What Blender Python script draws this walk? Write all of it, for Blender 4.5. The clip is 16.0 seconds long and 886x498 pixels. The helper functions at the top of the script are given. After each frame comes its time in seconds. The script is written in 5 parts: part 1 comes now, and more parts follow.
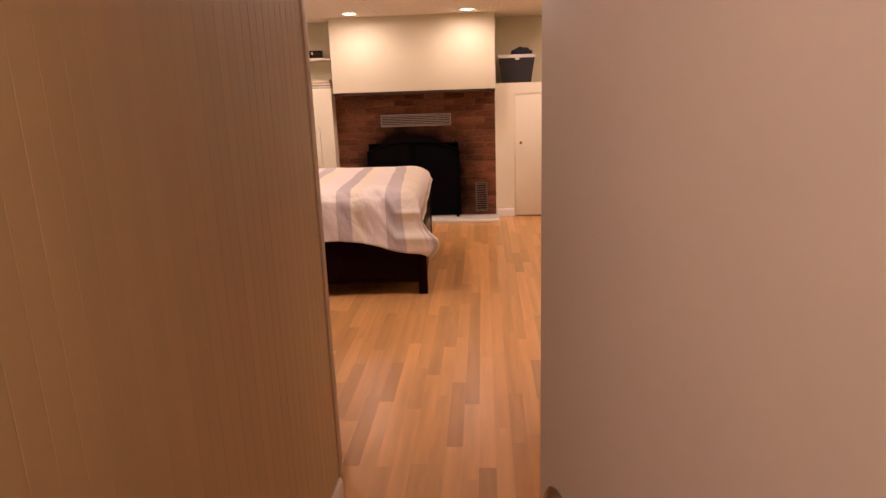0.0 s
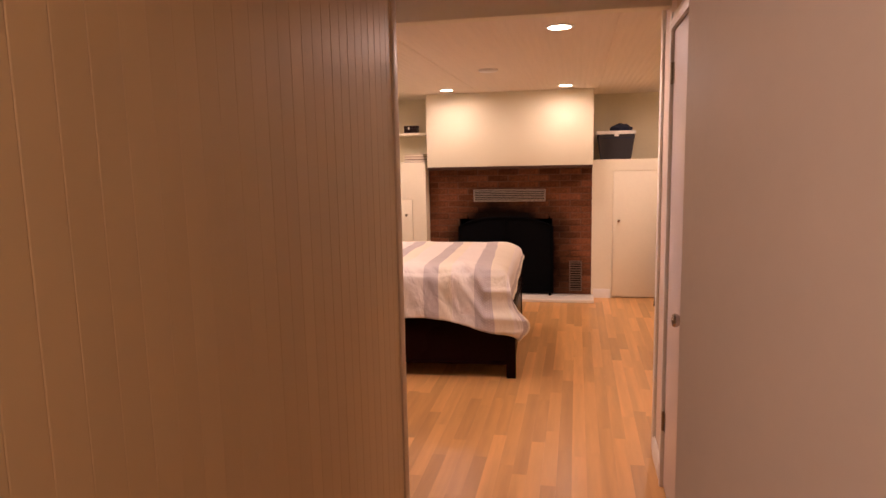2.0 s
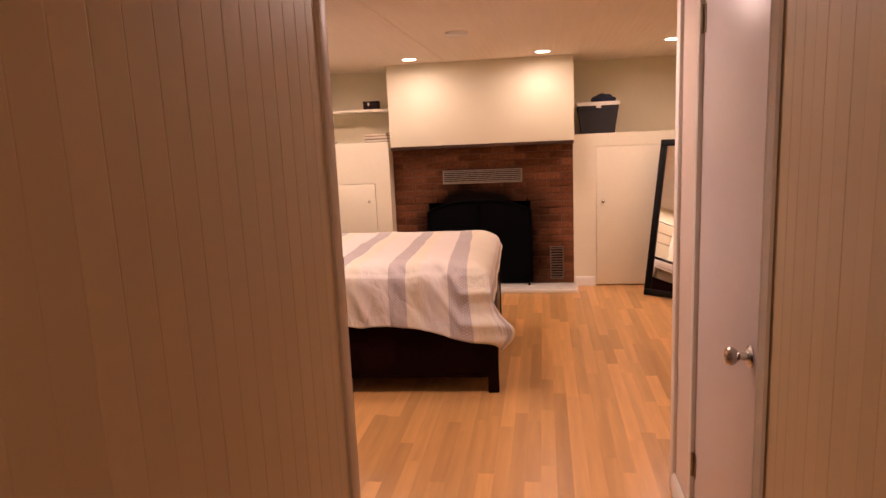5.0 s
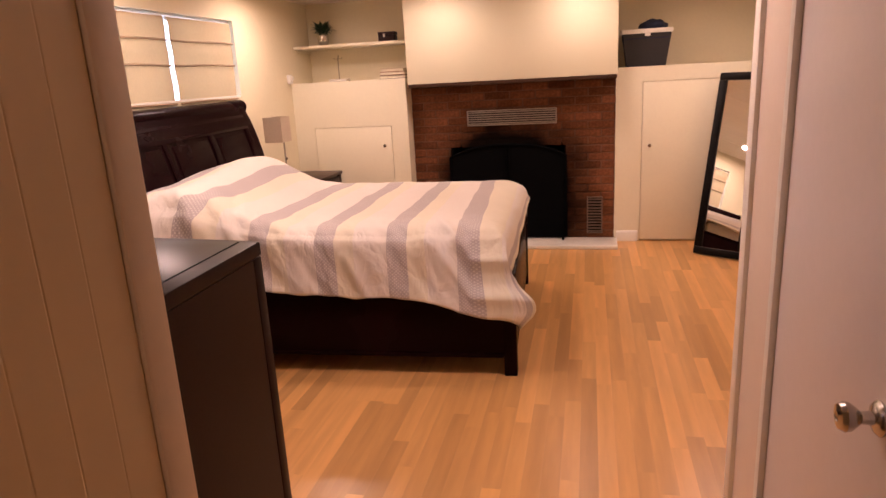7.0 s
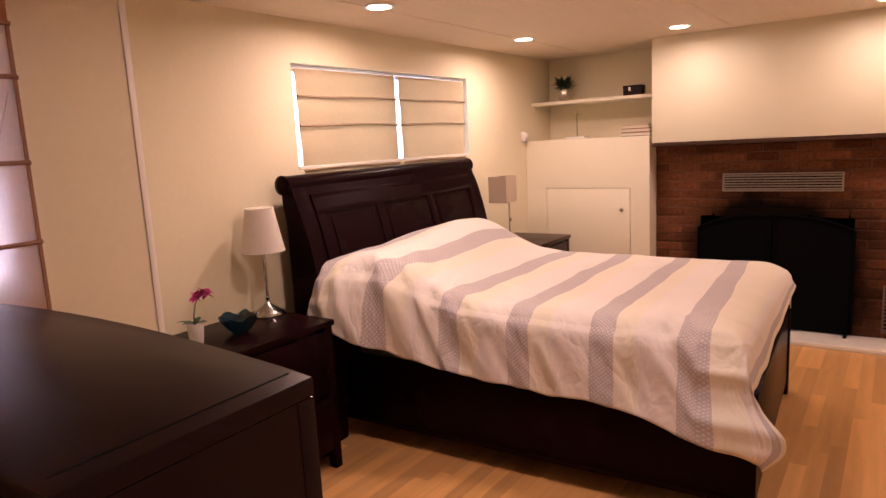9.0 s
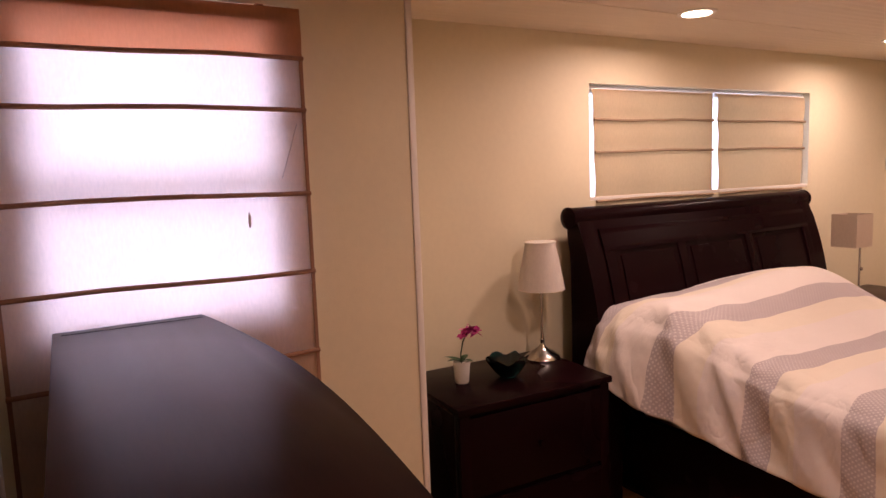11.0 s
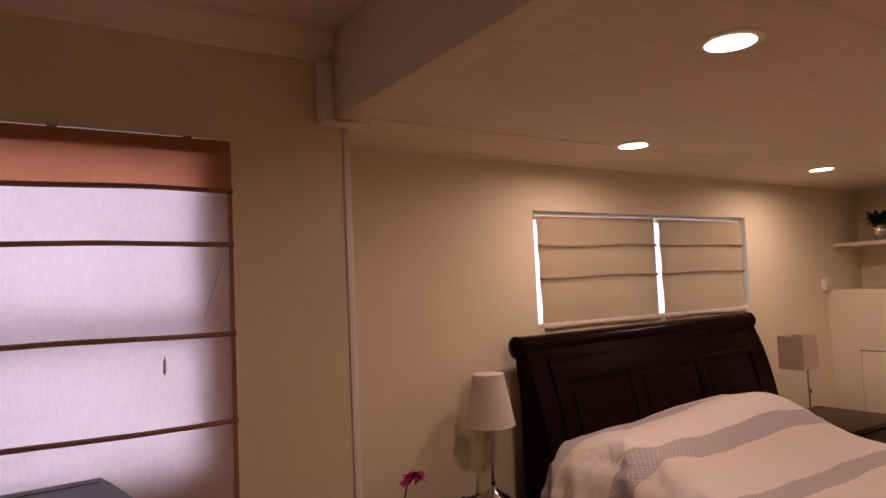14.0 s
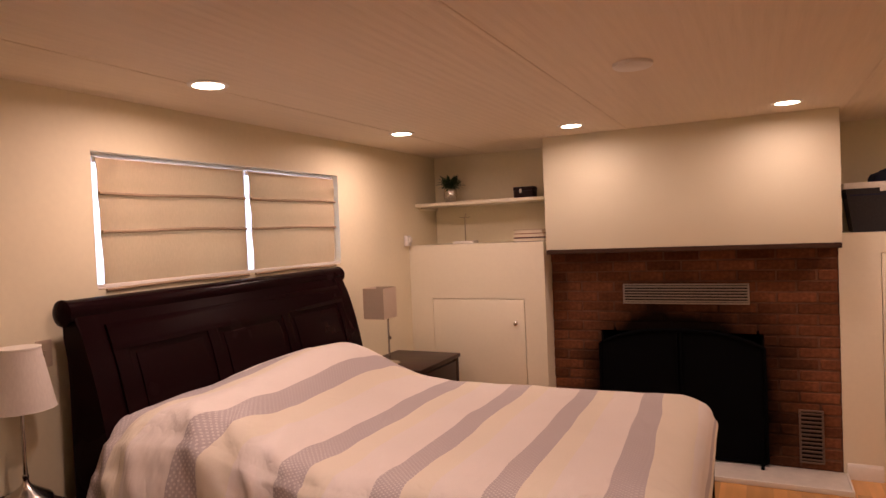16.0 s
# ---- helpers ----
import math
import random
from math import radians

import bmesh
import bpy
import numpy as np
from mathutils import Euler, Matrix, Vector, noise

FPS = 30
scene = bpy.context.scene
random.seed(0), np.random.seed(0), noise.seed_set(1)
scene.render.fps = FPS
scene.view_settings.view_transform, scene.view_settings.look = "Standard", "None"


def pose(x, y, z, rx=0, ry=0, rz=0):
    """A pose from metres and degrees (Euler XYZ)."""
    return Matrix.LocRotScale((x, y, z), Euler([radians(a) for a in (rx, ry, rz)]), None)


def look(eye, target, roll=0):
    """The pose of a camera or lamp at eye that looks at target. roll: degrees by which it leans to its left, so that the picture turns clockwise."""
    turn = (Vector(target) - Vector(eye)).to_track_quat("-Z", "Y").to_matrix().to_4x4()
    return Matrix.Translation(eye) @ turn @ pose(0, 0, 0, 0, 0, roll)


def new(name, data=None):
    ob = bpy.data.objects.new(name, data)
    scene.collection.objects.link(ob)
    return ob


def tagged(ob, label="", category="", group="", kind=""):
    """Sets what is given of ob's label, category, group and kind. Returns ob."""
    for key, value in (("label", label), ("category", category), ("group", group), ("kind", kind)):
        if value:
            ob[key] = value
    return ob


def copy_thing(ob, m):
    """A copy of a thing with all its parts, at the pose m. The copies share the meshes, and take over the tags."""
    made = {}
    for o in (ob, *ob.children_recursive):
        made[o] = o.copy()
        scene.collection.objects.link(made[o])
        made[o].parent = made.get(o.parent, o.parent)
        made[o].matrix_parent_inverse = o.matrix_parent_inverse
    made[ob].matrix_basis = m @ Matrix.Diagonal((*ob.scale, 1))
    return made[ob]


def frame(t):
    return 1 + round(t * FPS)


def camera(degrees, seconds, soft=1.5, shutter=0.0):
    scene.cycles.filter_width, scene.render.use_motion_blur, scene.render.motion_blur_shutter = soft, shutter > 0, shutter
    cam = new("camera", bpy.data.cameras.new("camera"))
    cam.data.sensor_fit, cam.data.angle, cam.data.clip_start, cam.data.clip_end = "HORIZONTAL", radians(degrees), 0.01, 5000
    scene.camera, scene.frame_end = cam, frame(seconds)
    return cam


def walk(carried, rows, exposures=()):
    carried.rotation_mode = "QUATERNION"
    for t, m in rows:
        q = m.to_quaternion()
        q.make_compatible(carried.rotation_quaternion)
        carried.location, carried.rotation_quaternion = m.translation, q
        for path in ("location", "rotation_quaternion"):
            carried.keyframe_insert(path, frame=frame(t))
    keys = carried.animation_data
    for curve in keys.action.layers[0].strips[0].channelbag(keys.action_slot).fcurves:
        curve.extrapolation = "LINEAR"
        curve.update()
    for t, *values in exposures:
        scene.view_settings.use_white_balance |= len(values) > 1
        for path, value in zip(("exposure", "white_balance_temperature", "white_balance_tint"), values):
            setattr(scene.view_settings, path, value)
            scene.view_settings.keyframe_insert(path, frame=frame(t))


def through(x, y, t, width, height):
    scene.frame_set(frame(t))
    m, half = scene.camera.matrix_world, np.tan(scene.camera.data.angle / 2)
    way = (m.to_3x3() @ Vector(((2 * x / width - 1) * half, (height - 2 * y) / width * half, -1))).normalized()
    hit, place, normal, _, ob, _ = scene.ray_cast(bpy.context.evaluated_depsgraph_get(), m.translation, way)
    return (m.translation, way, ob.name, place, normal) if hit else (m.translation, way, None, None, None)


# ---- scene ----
cam = camera(68.2, 16.0)
PATH = [
    (0, (0.283, 0.176, 1.535), (0.153, 2.108, 1.035), -2.0),
    (0.5, (0.246, 0.219, 1.551), (0.143, 2.183, 1.185), -2.3),
    (1, (0.19, 0.234, 1.568), (0.128, 2.208, 1.251), -1.9),
    (1.5, (0.205, 0.325, 1.535), (0.018, 2.295, 1.245), -1.5),
    (2, (0.254, 0.405, 1.522), (-0.145, 2.346, 1.249), -1.2),
    (2.5, (0.292, 0.462, 1.535), (-0.207, 2.371, 1.206), -2.7),
    (3, (0.262, 0.518, 1.557), (-0.154, 2.445, 1.218), -2.2),
    (3.5, (0.166, 0.656, 1.542), (-0.137, 2.606, 1.22), -2.5),
    (4, (0.137, 0.764, 1.534), (-0.102, 2.713, 1.158), -1.5),
    (4.2, (0.141, 0.82, 1.538), (-0.157, 2.765, 1.18), -2.1),
    (6.3, (0.119, 1.547, 1.515), (-0.196, 3.493, 1.178), -3.2),
    (6.5, (0.156, 1.609, 1.522), (-0.241, 3.531, 1.133), -2.7),
    (7, (0.2, 1.742, 1.497), (-0.235, 3.625, 0.984), -3.1),
    (7.5, (0.201, 1.91, 1.505), (-0.248, 3.81, 1.073), -2.8),
    (8, (0.221, 2.057, 1.501), (-0.483, 3.887, 1.106), -3.5),
    (8.5, (0.296, 2.184, 1.513), (-0.75, 3.854, 1.173), -2.7),
    (9, (0.235, 2.289, 1.516), (-0.901, 3.904, 1.196), -3.0),
    (9.5, (0.162, 2.386, 1.53), (-1.059, 3.95, 1.284), -3.5),
    (10, (0.107, 2.486, 1.519), (-1.306, 3.889, 1.332), -3.9),
    (10.2, (0.106, 2.532, 1.555), (-1.417, 3.818, 1.38), -3.4),
    (12.3, (-0.057, 2.661, 1.564), (-1.933, 3.335, 1.398), -3.4),
    (12.5, (-0.044, 2.672, 1.579), (-1.93, 3.334, 1.516), -3.2),
    (13, (-0.039, 2.67, 1.614), (-1.921, 3.344, 1.689), -1.7),
    (13.5, (-0.032, 2.683, 1.634), (-1.849, 3.507, 1.775), -1.6),
    (14, (-0.042, 2.711, 1.626), (-1.72, 3.793, 1.742), -2.5),
    (14.5, (-0.013, 2.82, 1.606), (-1.52, 4.132, 1.689), -2.1),
    (15, (0.036, 2.938, 1.597), (-1.312, 4.414, 1.617), -2.3),
    (15.5, (0.043, 2.992, 1.585), (-1.061, 4.659, 1.533), -2.0),
    (16, (-0.002, 2.995, 1.586), (-0.876, 4.794, 1.534), -2.4),
]
EXPOSURES = [(0.0, 0.36, 6300, 6), (1.4, 0.38, 6500, 10), (4.2, 0.38, 6500, 10), (7.0, 0.34, 6500, 10), (8.4, 0.30, 6500, 12), (9.5, 0.15, 6500, 12), (10.2, -0.04, 6500, 14),
             (12.3, -0.30, 6500, 10), (13.0, -0.52, 6500, 10), (13.6, -0.80, 6500, 10), (14.0, -0.96, 6600, 12), (14.6, -0.90, 7000, 24), (15.2, -0.55, 6800, 13), (16.0, -0.35, 6700, 13)]
walk(cam, [(t, look(eye, target, roll)) for t, eye, target, roll in PATH], EXPOSURES)

# ---- world and light ----
world = bpy.data.worlds.new("world")
world.use_nodes = True
scene.world = world
sky = world.node_tree.nodes.new("ShaderNodeTexSky")
sky.sky_type = "NISHITA"
sky.sun_disc = False
sky.sun_elevation, sky.sun_rotation = radians(38), radians(200)
world.node_tree.links.new(sky.outputs[0], world.node_tree.nodes["Background"].inputs["Color"])
world.node_tree.nodes["Background"].inputs["Strength"].default_value = 0.12

WARM = (1.0, 0.68, 0.605)
CEIL = 2.200            # bedroom ceiling
HIGH = 2.445            # hall and nook ceiling
DOWNLIGHTS = [(-1.017, 6.93), (0.143, 6.95), (1.157, 6.65), (-1.960, 6.514), (-1.926, 4.92), (-0.975, 4.18), (0.160, 4.03)]


def area_lamp(name, m, power, colour, size, size_y=0.0, spread=180):
    la = bpy.data.lights.new(name, "AREA")
    la.energy, la.color, la.size, la.spread = power, colour, size, radians(spread)
    la.shape = "DISK" if not size_y else "RECTANGLE"
    if size_y:
        la.size_y = size_y
    ob = new(name, la)
    ob.matrix_basis = m
    return ob


for lx, ly in DOWNLIGHTS:
    area_lamp("downlight_lamp", pose(lx, ly, CEIL - 0.012), 4.8 if ly > 6.8 else 9.4 if ly < 4.5 else 10.8, WARM, 0.14, spread=172)
# the hall lamp is never in view; inferred from the lit open door
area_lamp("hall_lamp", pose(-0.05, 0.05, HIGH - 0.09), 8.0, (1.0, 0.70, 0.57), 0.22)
area_lamp("nook_daylight", look((-2.90, 2.79, 1.62), (-1.0, 2.79, 1.53)), 60.0, (0.53, 0.59, 1.0), 0.85, 1.05)
area_lamp("bed_window_daylight", look((-2.75, 5.62, 1.66), (-1.0, 5.62, 1.66)), 8.0, (0.72, 0.76, 1.0), 1.70, 0.62)

# ---- helpers ----
WORLD_THINGS = set()


def thing(name, m, label, category, group="", kind="", world_coords=False):
    ob = new(name)
    ob.matrix_basis = m
    ob.empty_display_size = 0.1
    tagged(ob, label, category, group, kind)
    if world_coords:
        WORLD_THINGS.add(ob.name)
    return ob


def to_mesh(name, bm, material, angle=40):
    bmesh.ops.recalc_face_normals(bm, faces=bm.faces)
    me = bpy.data.meshes.new(name)
    bm.to_mesh(me)
    bm.free()
    me.materials.append(material)
    for poly in me.polygons:
        poly.use_smooth = True
    me.set_sharp_from_angle(angle=radians(angle))
    return me


def part(name, bm, material, parent, label="", angle=40):
    ob = new(name, to_mesh(name, bm, material, angle))
    ob.parent = parent
    if parent.name in WORLD_THINGS:
        ob.matrix_parent_inverse = parent.matrix_basis.inverted()
    if label:
        ob["label"] = label
    return ob


def solid(name, bm, material, label, category, kind="", group="", angle=40):
    return tagged(new(name, to_mesh(name, bm, material, angle)), label, category, group, kind)


def box(bm, x0, y0, z0, x1, y1, z1, b=0.0, m=None, seg=2):
    vs = bmesh.ops.create_cube(bm, size=1.0)["verts"]
    for v in vs:
        v.co = Vector(((x0 + x1) / 2 + v.co.x * (x1 - x0), (y0 + y1) / 2 + v.co.y * (y1 - y0), (z0 + z1) / 2 + v.co.z * (z1 - z0)))
    if m is not None:
        for v in vs:
            v.co = m @ v.co
    if b:
        edges = list({e for v in vs for e in v.link_edges})
        bmesh.ops.bevel(bm, geom=edges, offset=b, segments=seg, affect="EDGES", profile=0.5)
    return bm


def boxes(*rows, b=0.0):
    bm = bmesh.new()
    for row in rows:
        box(bm, *row, b=b)
    return bm


def lathe(profile, n=32, bm=None, m=None):
    """A surface of revolution about z from rows of radius and height."""
    bm = bm or bmesh.new()
    rings = []
    for r, z in profile:
        ring = []
        for k in range(n):
            a = 2 * math.pi * k / n
            co = Vector((r * math.cos(a), r * math.sin(a), z))
            ring.append(bm.verts.new(m @ co if m is not None else co))
        rings.append(ring)
    for a, b in zip(rings, rings[1:]):
        for k in range(n):
            bm.faces.new((a[k], a[(k + 1) % n], b[(k + 1) % n], b[k]))
    for ring in (rings[0], rings[-1]):
        bm.faces.new(ring)
    return bm


def tube(points, radius, n=10, bm=None):
    """A round rod along points; radius may be one number or one a point."""
    bm = bm or bmesh.new()
    pts = [Vector(p) for p in points]
    radii = radius if isinstance(radius, (list, tuple)) else [radius] * len(pts)
    rings = []
    for k, p in enumerate(pts):
        way = (pts[min(k + 1, len(pts) - 1)] - pts[max(k - 1, 0)]).normalized()
        side = way.cross(Vector((0, 0, 1)) if abs(way.z) < 0.9 else Vector((1, 0, 0))).normalized()
        up = side.cross(way)
        rings.append([bm.verts.new(p + radii[k] * (math.cos(a) * side + math.sin(a) * up)) for a in [2 * math.pi * j / n for j in range(n)]])
    for a, b in zip(rings, rings[1:]):
        for j in range(n):
            bm.faces.new((a[j], a[(j + 1) % n], b[(j + 1) % n], b[j]))
    bm.faces.new(rings[0])
    bm.faces.new(rings[-1])
    return bm


def extrude(outline, axis, a, b, bm=None, bevel=0.0):
    """A closed outline of 2D points pushed along an axis from a to b. axis x: points are (y, z); y: (x, z); z: (x, y)."""
    bm = bm or bmesh.new()
    place = {"x": lambda p, d: (d, p[0], p[1]), "y": lambda p, d: (p[0], d, p[1]), "z": lambda p, d: (p[0], p[1], d)}[axis]
    low, high = [bm.verts.new(place(p, a)) for p in outline], [bm.verts.new(place(p, b)) for p in outline]
    n = len(outline)
    for k in range(n):
        bm.faces.new((low[k], low[(k + 1) % n], high[(k + 1) % n], high[k]))
    caps = [bm.faces.new(low), bm.faces.new(high)]
    if bevel:
        bmesh.ops.bevel(bm, geom=list({e for f in caps for e in f.edges}), offset=bevel, segments=2, affect="EDGES", profile=0.5)
    return bm


# ---- materials ----
def material(name, colour, rough=0.6, metal=0.0, grain=0.0, grain_scale=40.0, stain=0.0, stain_scale=2.5, bump=0.0, bump_scale=120.0, spec=0.5, stretch=(1, 1, 1), vary=0.0, coat=0.0, rough_vary=0.06):
    """A painted or plain surface: base colour, fine grain, broad staining, fine relief."""
    mat = bpy.data.materials.new(name)
    mat.use_nodes = True
    nt = mat.node_tree
    bsdf = nt.nodes["Principled BSDF"]
    bsdf.inputs["Roughness"].default_value = rough
    bsdf.inputs["Metallic"].default_value = metal
    bsdf.inputs["Specular IOR Level"].default_value = spec
    bsdf.inputs["Coat Weight"].default_value = coat
    coord = nt.nodes.new("ShaderNodeTexCoord")
    mapping = nt.nodes.new("ShaderNodeMapping")
    mapping.inputs["Scale"].default_value = stretch
    nt.links.new(coord.outputs["Object"], mapping.inputs["Vector"])
    fine, broad = nt.nodes.new("ShaderNodeTexNoise"), nt.nodes.new("ShaderNodeTexNoise")
    fine.inputs["Scale"].default_value, fine.inputs["Detail"].default_value = grain_scale, 4
    broad.inputs["Scale"].default_value, broad.inputs["Detail"].default_value = stain_scale, 3
    for node in (fine, broad):
        nt.links.new(mapping.outputs[0], node.inputs["Vector"])
    value = None
    for node, amount in ((fine, grain), (broad, stain)):
        ranged = nt.nodes.new("ShaderNodeMapRange")
        ranged.inputs["From Min"].default_value, ranged.inputs["From Max"].default_value = 0.25, 0.75
        ranged.inputs["To Min"].default_value, ranged.inputs["To Max"].default_value = 1 - amount, 1 + amount
        nt.links.new(node.outputs["Fac"], ranged.inputs["Value"])
        if value is None:
            value = ranged.outputs[0]
        else:
            times = nt.nodes.new("ShaderNodeMath")
            times.operation = "MULTIPLY"
            nt.links.new(value, times.inputs[0])
            nt.links.new(ranged.outputs[0], times.inputs[1])
            value = times.outputs[0]
    if vary:
        info = nt.nodes.new("ShaderNodeObjectInfo")
        ranged = nt.nodes.new("ShaderNodeMapRange")
        ranged.inputs["To Min"].default_value, ranged.inputs["To Max"].default_value = 1 - vary, 1 + vary
        nt.links.new(info.outputs["Random"], ranged.inputs["Value"])
        times = nt.nodes.new("ShaderNodeMath")
        times.operation = "MULTIPLY"
        nt.links.new(value, times.inputs[0])
        nt.links.new(ranged.outputs[0], times.inputs[1])
        value = times.outputs[0]
    tint = nt.nodes.new("ShaderNodeVectorMath")
    tint.operation = "SCALE"
    tint.inputs[0].default_value = colour
    nt.links.new(value, tint.inputs["Scale"])
    nt.links.new(tint.outputs[0], bsdf.inputs["Base Color"])
    shine = nt.nodes.new("ShaderNodeMapRange")
    shine.inputs["To Min"].default_value, shine.inputs["To Max"].default_value = max(0.02, rough - rough_vary), min(1, rough + rough_vary)
    nt.links.new(broad.outputs["Fac"], shine.inputs["Value"])
    nt.links.new(shine.outputs[0], bsdf.inputs["Roughness"])
    if bump:
        relief = nt.nodes.new("ShaderNodeTexNoise")
        relief.inputs["Scale"].default_value, relief.inputs["Detail"].default_value = bump_scale, 3
        nt.links.new(mapping.outputs[0], relief.inputs["Vector"])
        bumped = nt.nodes.new("ShaderNodeBump")
        bumped.inputs["Strength"].default_value, bumped.inputs["Distance"].default_value = bump, 0.002
        nt.links.new(relief.outputs["Fac"], bumped.inputs["Height"])
        nt.links.new(bumped.outputs[0], bsdf.inputs["Normal"])
    return mat


CREAM = material("cream_wall_paint", (0.745, 0.672, 0.482), 0.62, grain=0.02, stain=0.03, bump=0.25, bump_scale=220)
CREAM_TRIM = material("cream_cabinet_paint", (0.80, 0.74, 0.58), 0.42, grain=0.015, stain=0.02, bump=0.12, bump_scale=150)
WHITE_TRIM = material("white_trim_paint", (0.80, 0.76, 0.70), 0.35, grain=0.02, stain=0.03, bump=0.1, bump_scale=140)
DOOR_WHITE = material("white_door_paint", (0.71, 0.635, 0.62), 0.38, grain=0.015, stain=0.03, bump=0.12, bump_scale=90)
PANEL = material("beige_panelling_paint", (0.62, 0.475, 0.285), 0.45, grain=0.0, stain=0.05, stain_scale=3, stretch=(1, 1, 0.3), vary=0.03)
CEILING = material("ceiling_paint", (0.78, 0.685, 0.55), 0.75, grain=0.03, grain_scale=12, stain=0.02, bump=1.0, bump_scale=20, stretch=(5, 0.25, 1))
ESPRESSO = material("espresso_wood", (0.0094, 0.0025, 0.0033), 0.27, grain=0.10, grain_scale=60, stain=0.12, stain_scale=2, spec=0.04, rough_vary=0.02)
DRESSER_WOOD = material("satin_espresso_wood", (0.021, 0.0095, 0.0095), 0.30, grain=0.12, grain_scale=40, stain=0.12, stain_scale=2, spec=0.10, stretch=(0.3, 3, 3))
WALNUT = material("walnut_stained_wood", (0.034, 0.016, 0.011), 0.36, grain=0.15, grain_scale=30, stain=0.15, spec=0.2, stretch=(1, 6, 1))
BLACK_FRAME = material("black_lacquer", (0.005, 0.0038, 0.0036), 0.34, grain=0.2, stain=0.1, spec=0.12)
IRON = material("black_iron", (0.003, 0.003, 0.0035), 0.9, spec=0.03, grain=0.3, grain_scale=90, stain=0.2, bump=0.3)
# near-black for the sooty firebox, and for darkness painted behind screen and slats
SOOT_AND_GAP_BLACK = material("soot_and_dark_gap_black", (0.005, 0.0045, 0.004), 0.95, spec=0.1, grain=0.4, stain=0.3)
MORTAR = material("grey_mortar", (0.105, 0.048, 0.031), 0.9, grain=0.15, stain=0.2, bump=0.6)
CHROME = material("brushed_nickel", (0.50, 0.47, 0.44), 0.20, 1.0, grain=0.03, stain=0.04)
DULL_METAL = material("worn_brass_hinge", (0.36, 0.30, 0.22), 0.35, 1.0, grain=0.1, stain=0.1)
GRILLE = material("grey_beige_grille_metal", (0.32, 0.28, 0.24), 0.45, 0.3, grain=0.05, stain=0.08)
HEARTH = material("pale_stone_hearth", (0.70, 0.66, 0.60), 0.30, grain=0.06, grain_scale=25, stain=0.12, stain_scale=5)
MATTRESS = material("white_mattress_ticking", (0.72, 0.68, 0.62), 0.85, grain=0.04, stain=0.03)


def nodes_of(mat):
    return mat.node_tree.nodes, mat.node_tree.links, mat.node_tree.nodes["Principled BSDF"]


def laminate():
    """Beech strip laminate: tone by strip, long grain along y, short darker flecks."""
    mat = material("beech_laminate", (0.595, 0.318, 0.117), 0.30, grain=0.05, grain_scale=7.0, stain=0.10, stain_scale=2.2, rough_vary=0.03, stretch=(7, 0.7, 1), vary=0.21, spec=0.42)
    n, l, bsdf = nodes_of(mat)
    geo = n.new("ShaderNodeNewGeometry")
    random_tone = next(node for node in n if node.type == "OBJECT_INFO").outputs["Random"]
    # each strip is cut from another place of the grain
    jump = n.new("ShaderNodeVectorMath")
    jump.operation = "SCALE"
    jump.inputs[0].default_value = (3.0, 41.0, 17.0)
    l.new(random_tone, jump.inputs["Scale"])
    moved = n.new("ShaderNodeVectorMath")
    moved.operation = "ADD"
    l.new(geo.outputs["Position"], moved.inputs[0])
    l.new(jump.outputs[0], moved.inputs[1])
    for node in n:
        if node.type == "MAPPING":
            l.new(moved.outputs[0], node.inputs["Vector"])
    # flame figure in the wood
    figure = n.new("ShaderNodeTexWave")
    figure.bands_direction = "X"
    figure.inputs["Scale"].default_value, figure.inputs["Distortion"].default_value = 4.0, 9.0
    figure.inputs["Detail"].default_value, figure.inputs["Detail Scale"].default_value = 2.0, 0.5
    squeeze = n.new("ShaderNodeMapping")
    squeeze.inputs["Scale"].default_value = (1.0, 0.16, 1.0)
    l.new(moved.outputs[0], squeeze.inputs["Vector"])
    l.new(squeeze.outputs[0], figure.inputs["Vector"])
    tone = n.new("ShaderNodeMapRange")
    tone.inputs["To Min"].default_value, tone.inputs["To Max"].default_value = 0.96, 1.03
    l.new(figure.outputs["Fac"], tone.inputs["Value"])
    old = bsdf.inputs["Base Color"].links[0].from_socket
    times = n.new("ShaderNodeVectorMath")
    times.operation = "SCALE"
    l.new(old, times.inputs[0])
    l.new(tone.outputs[0], times.inputs["Scale"])
    l.new(times.outputs[0], bsdf.inputs["Base Color"])
    return mat


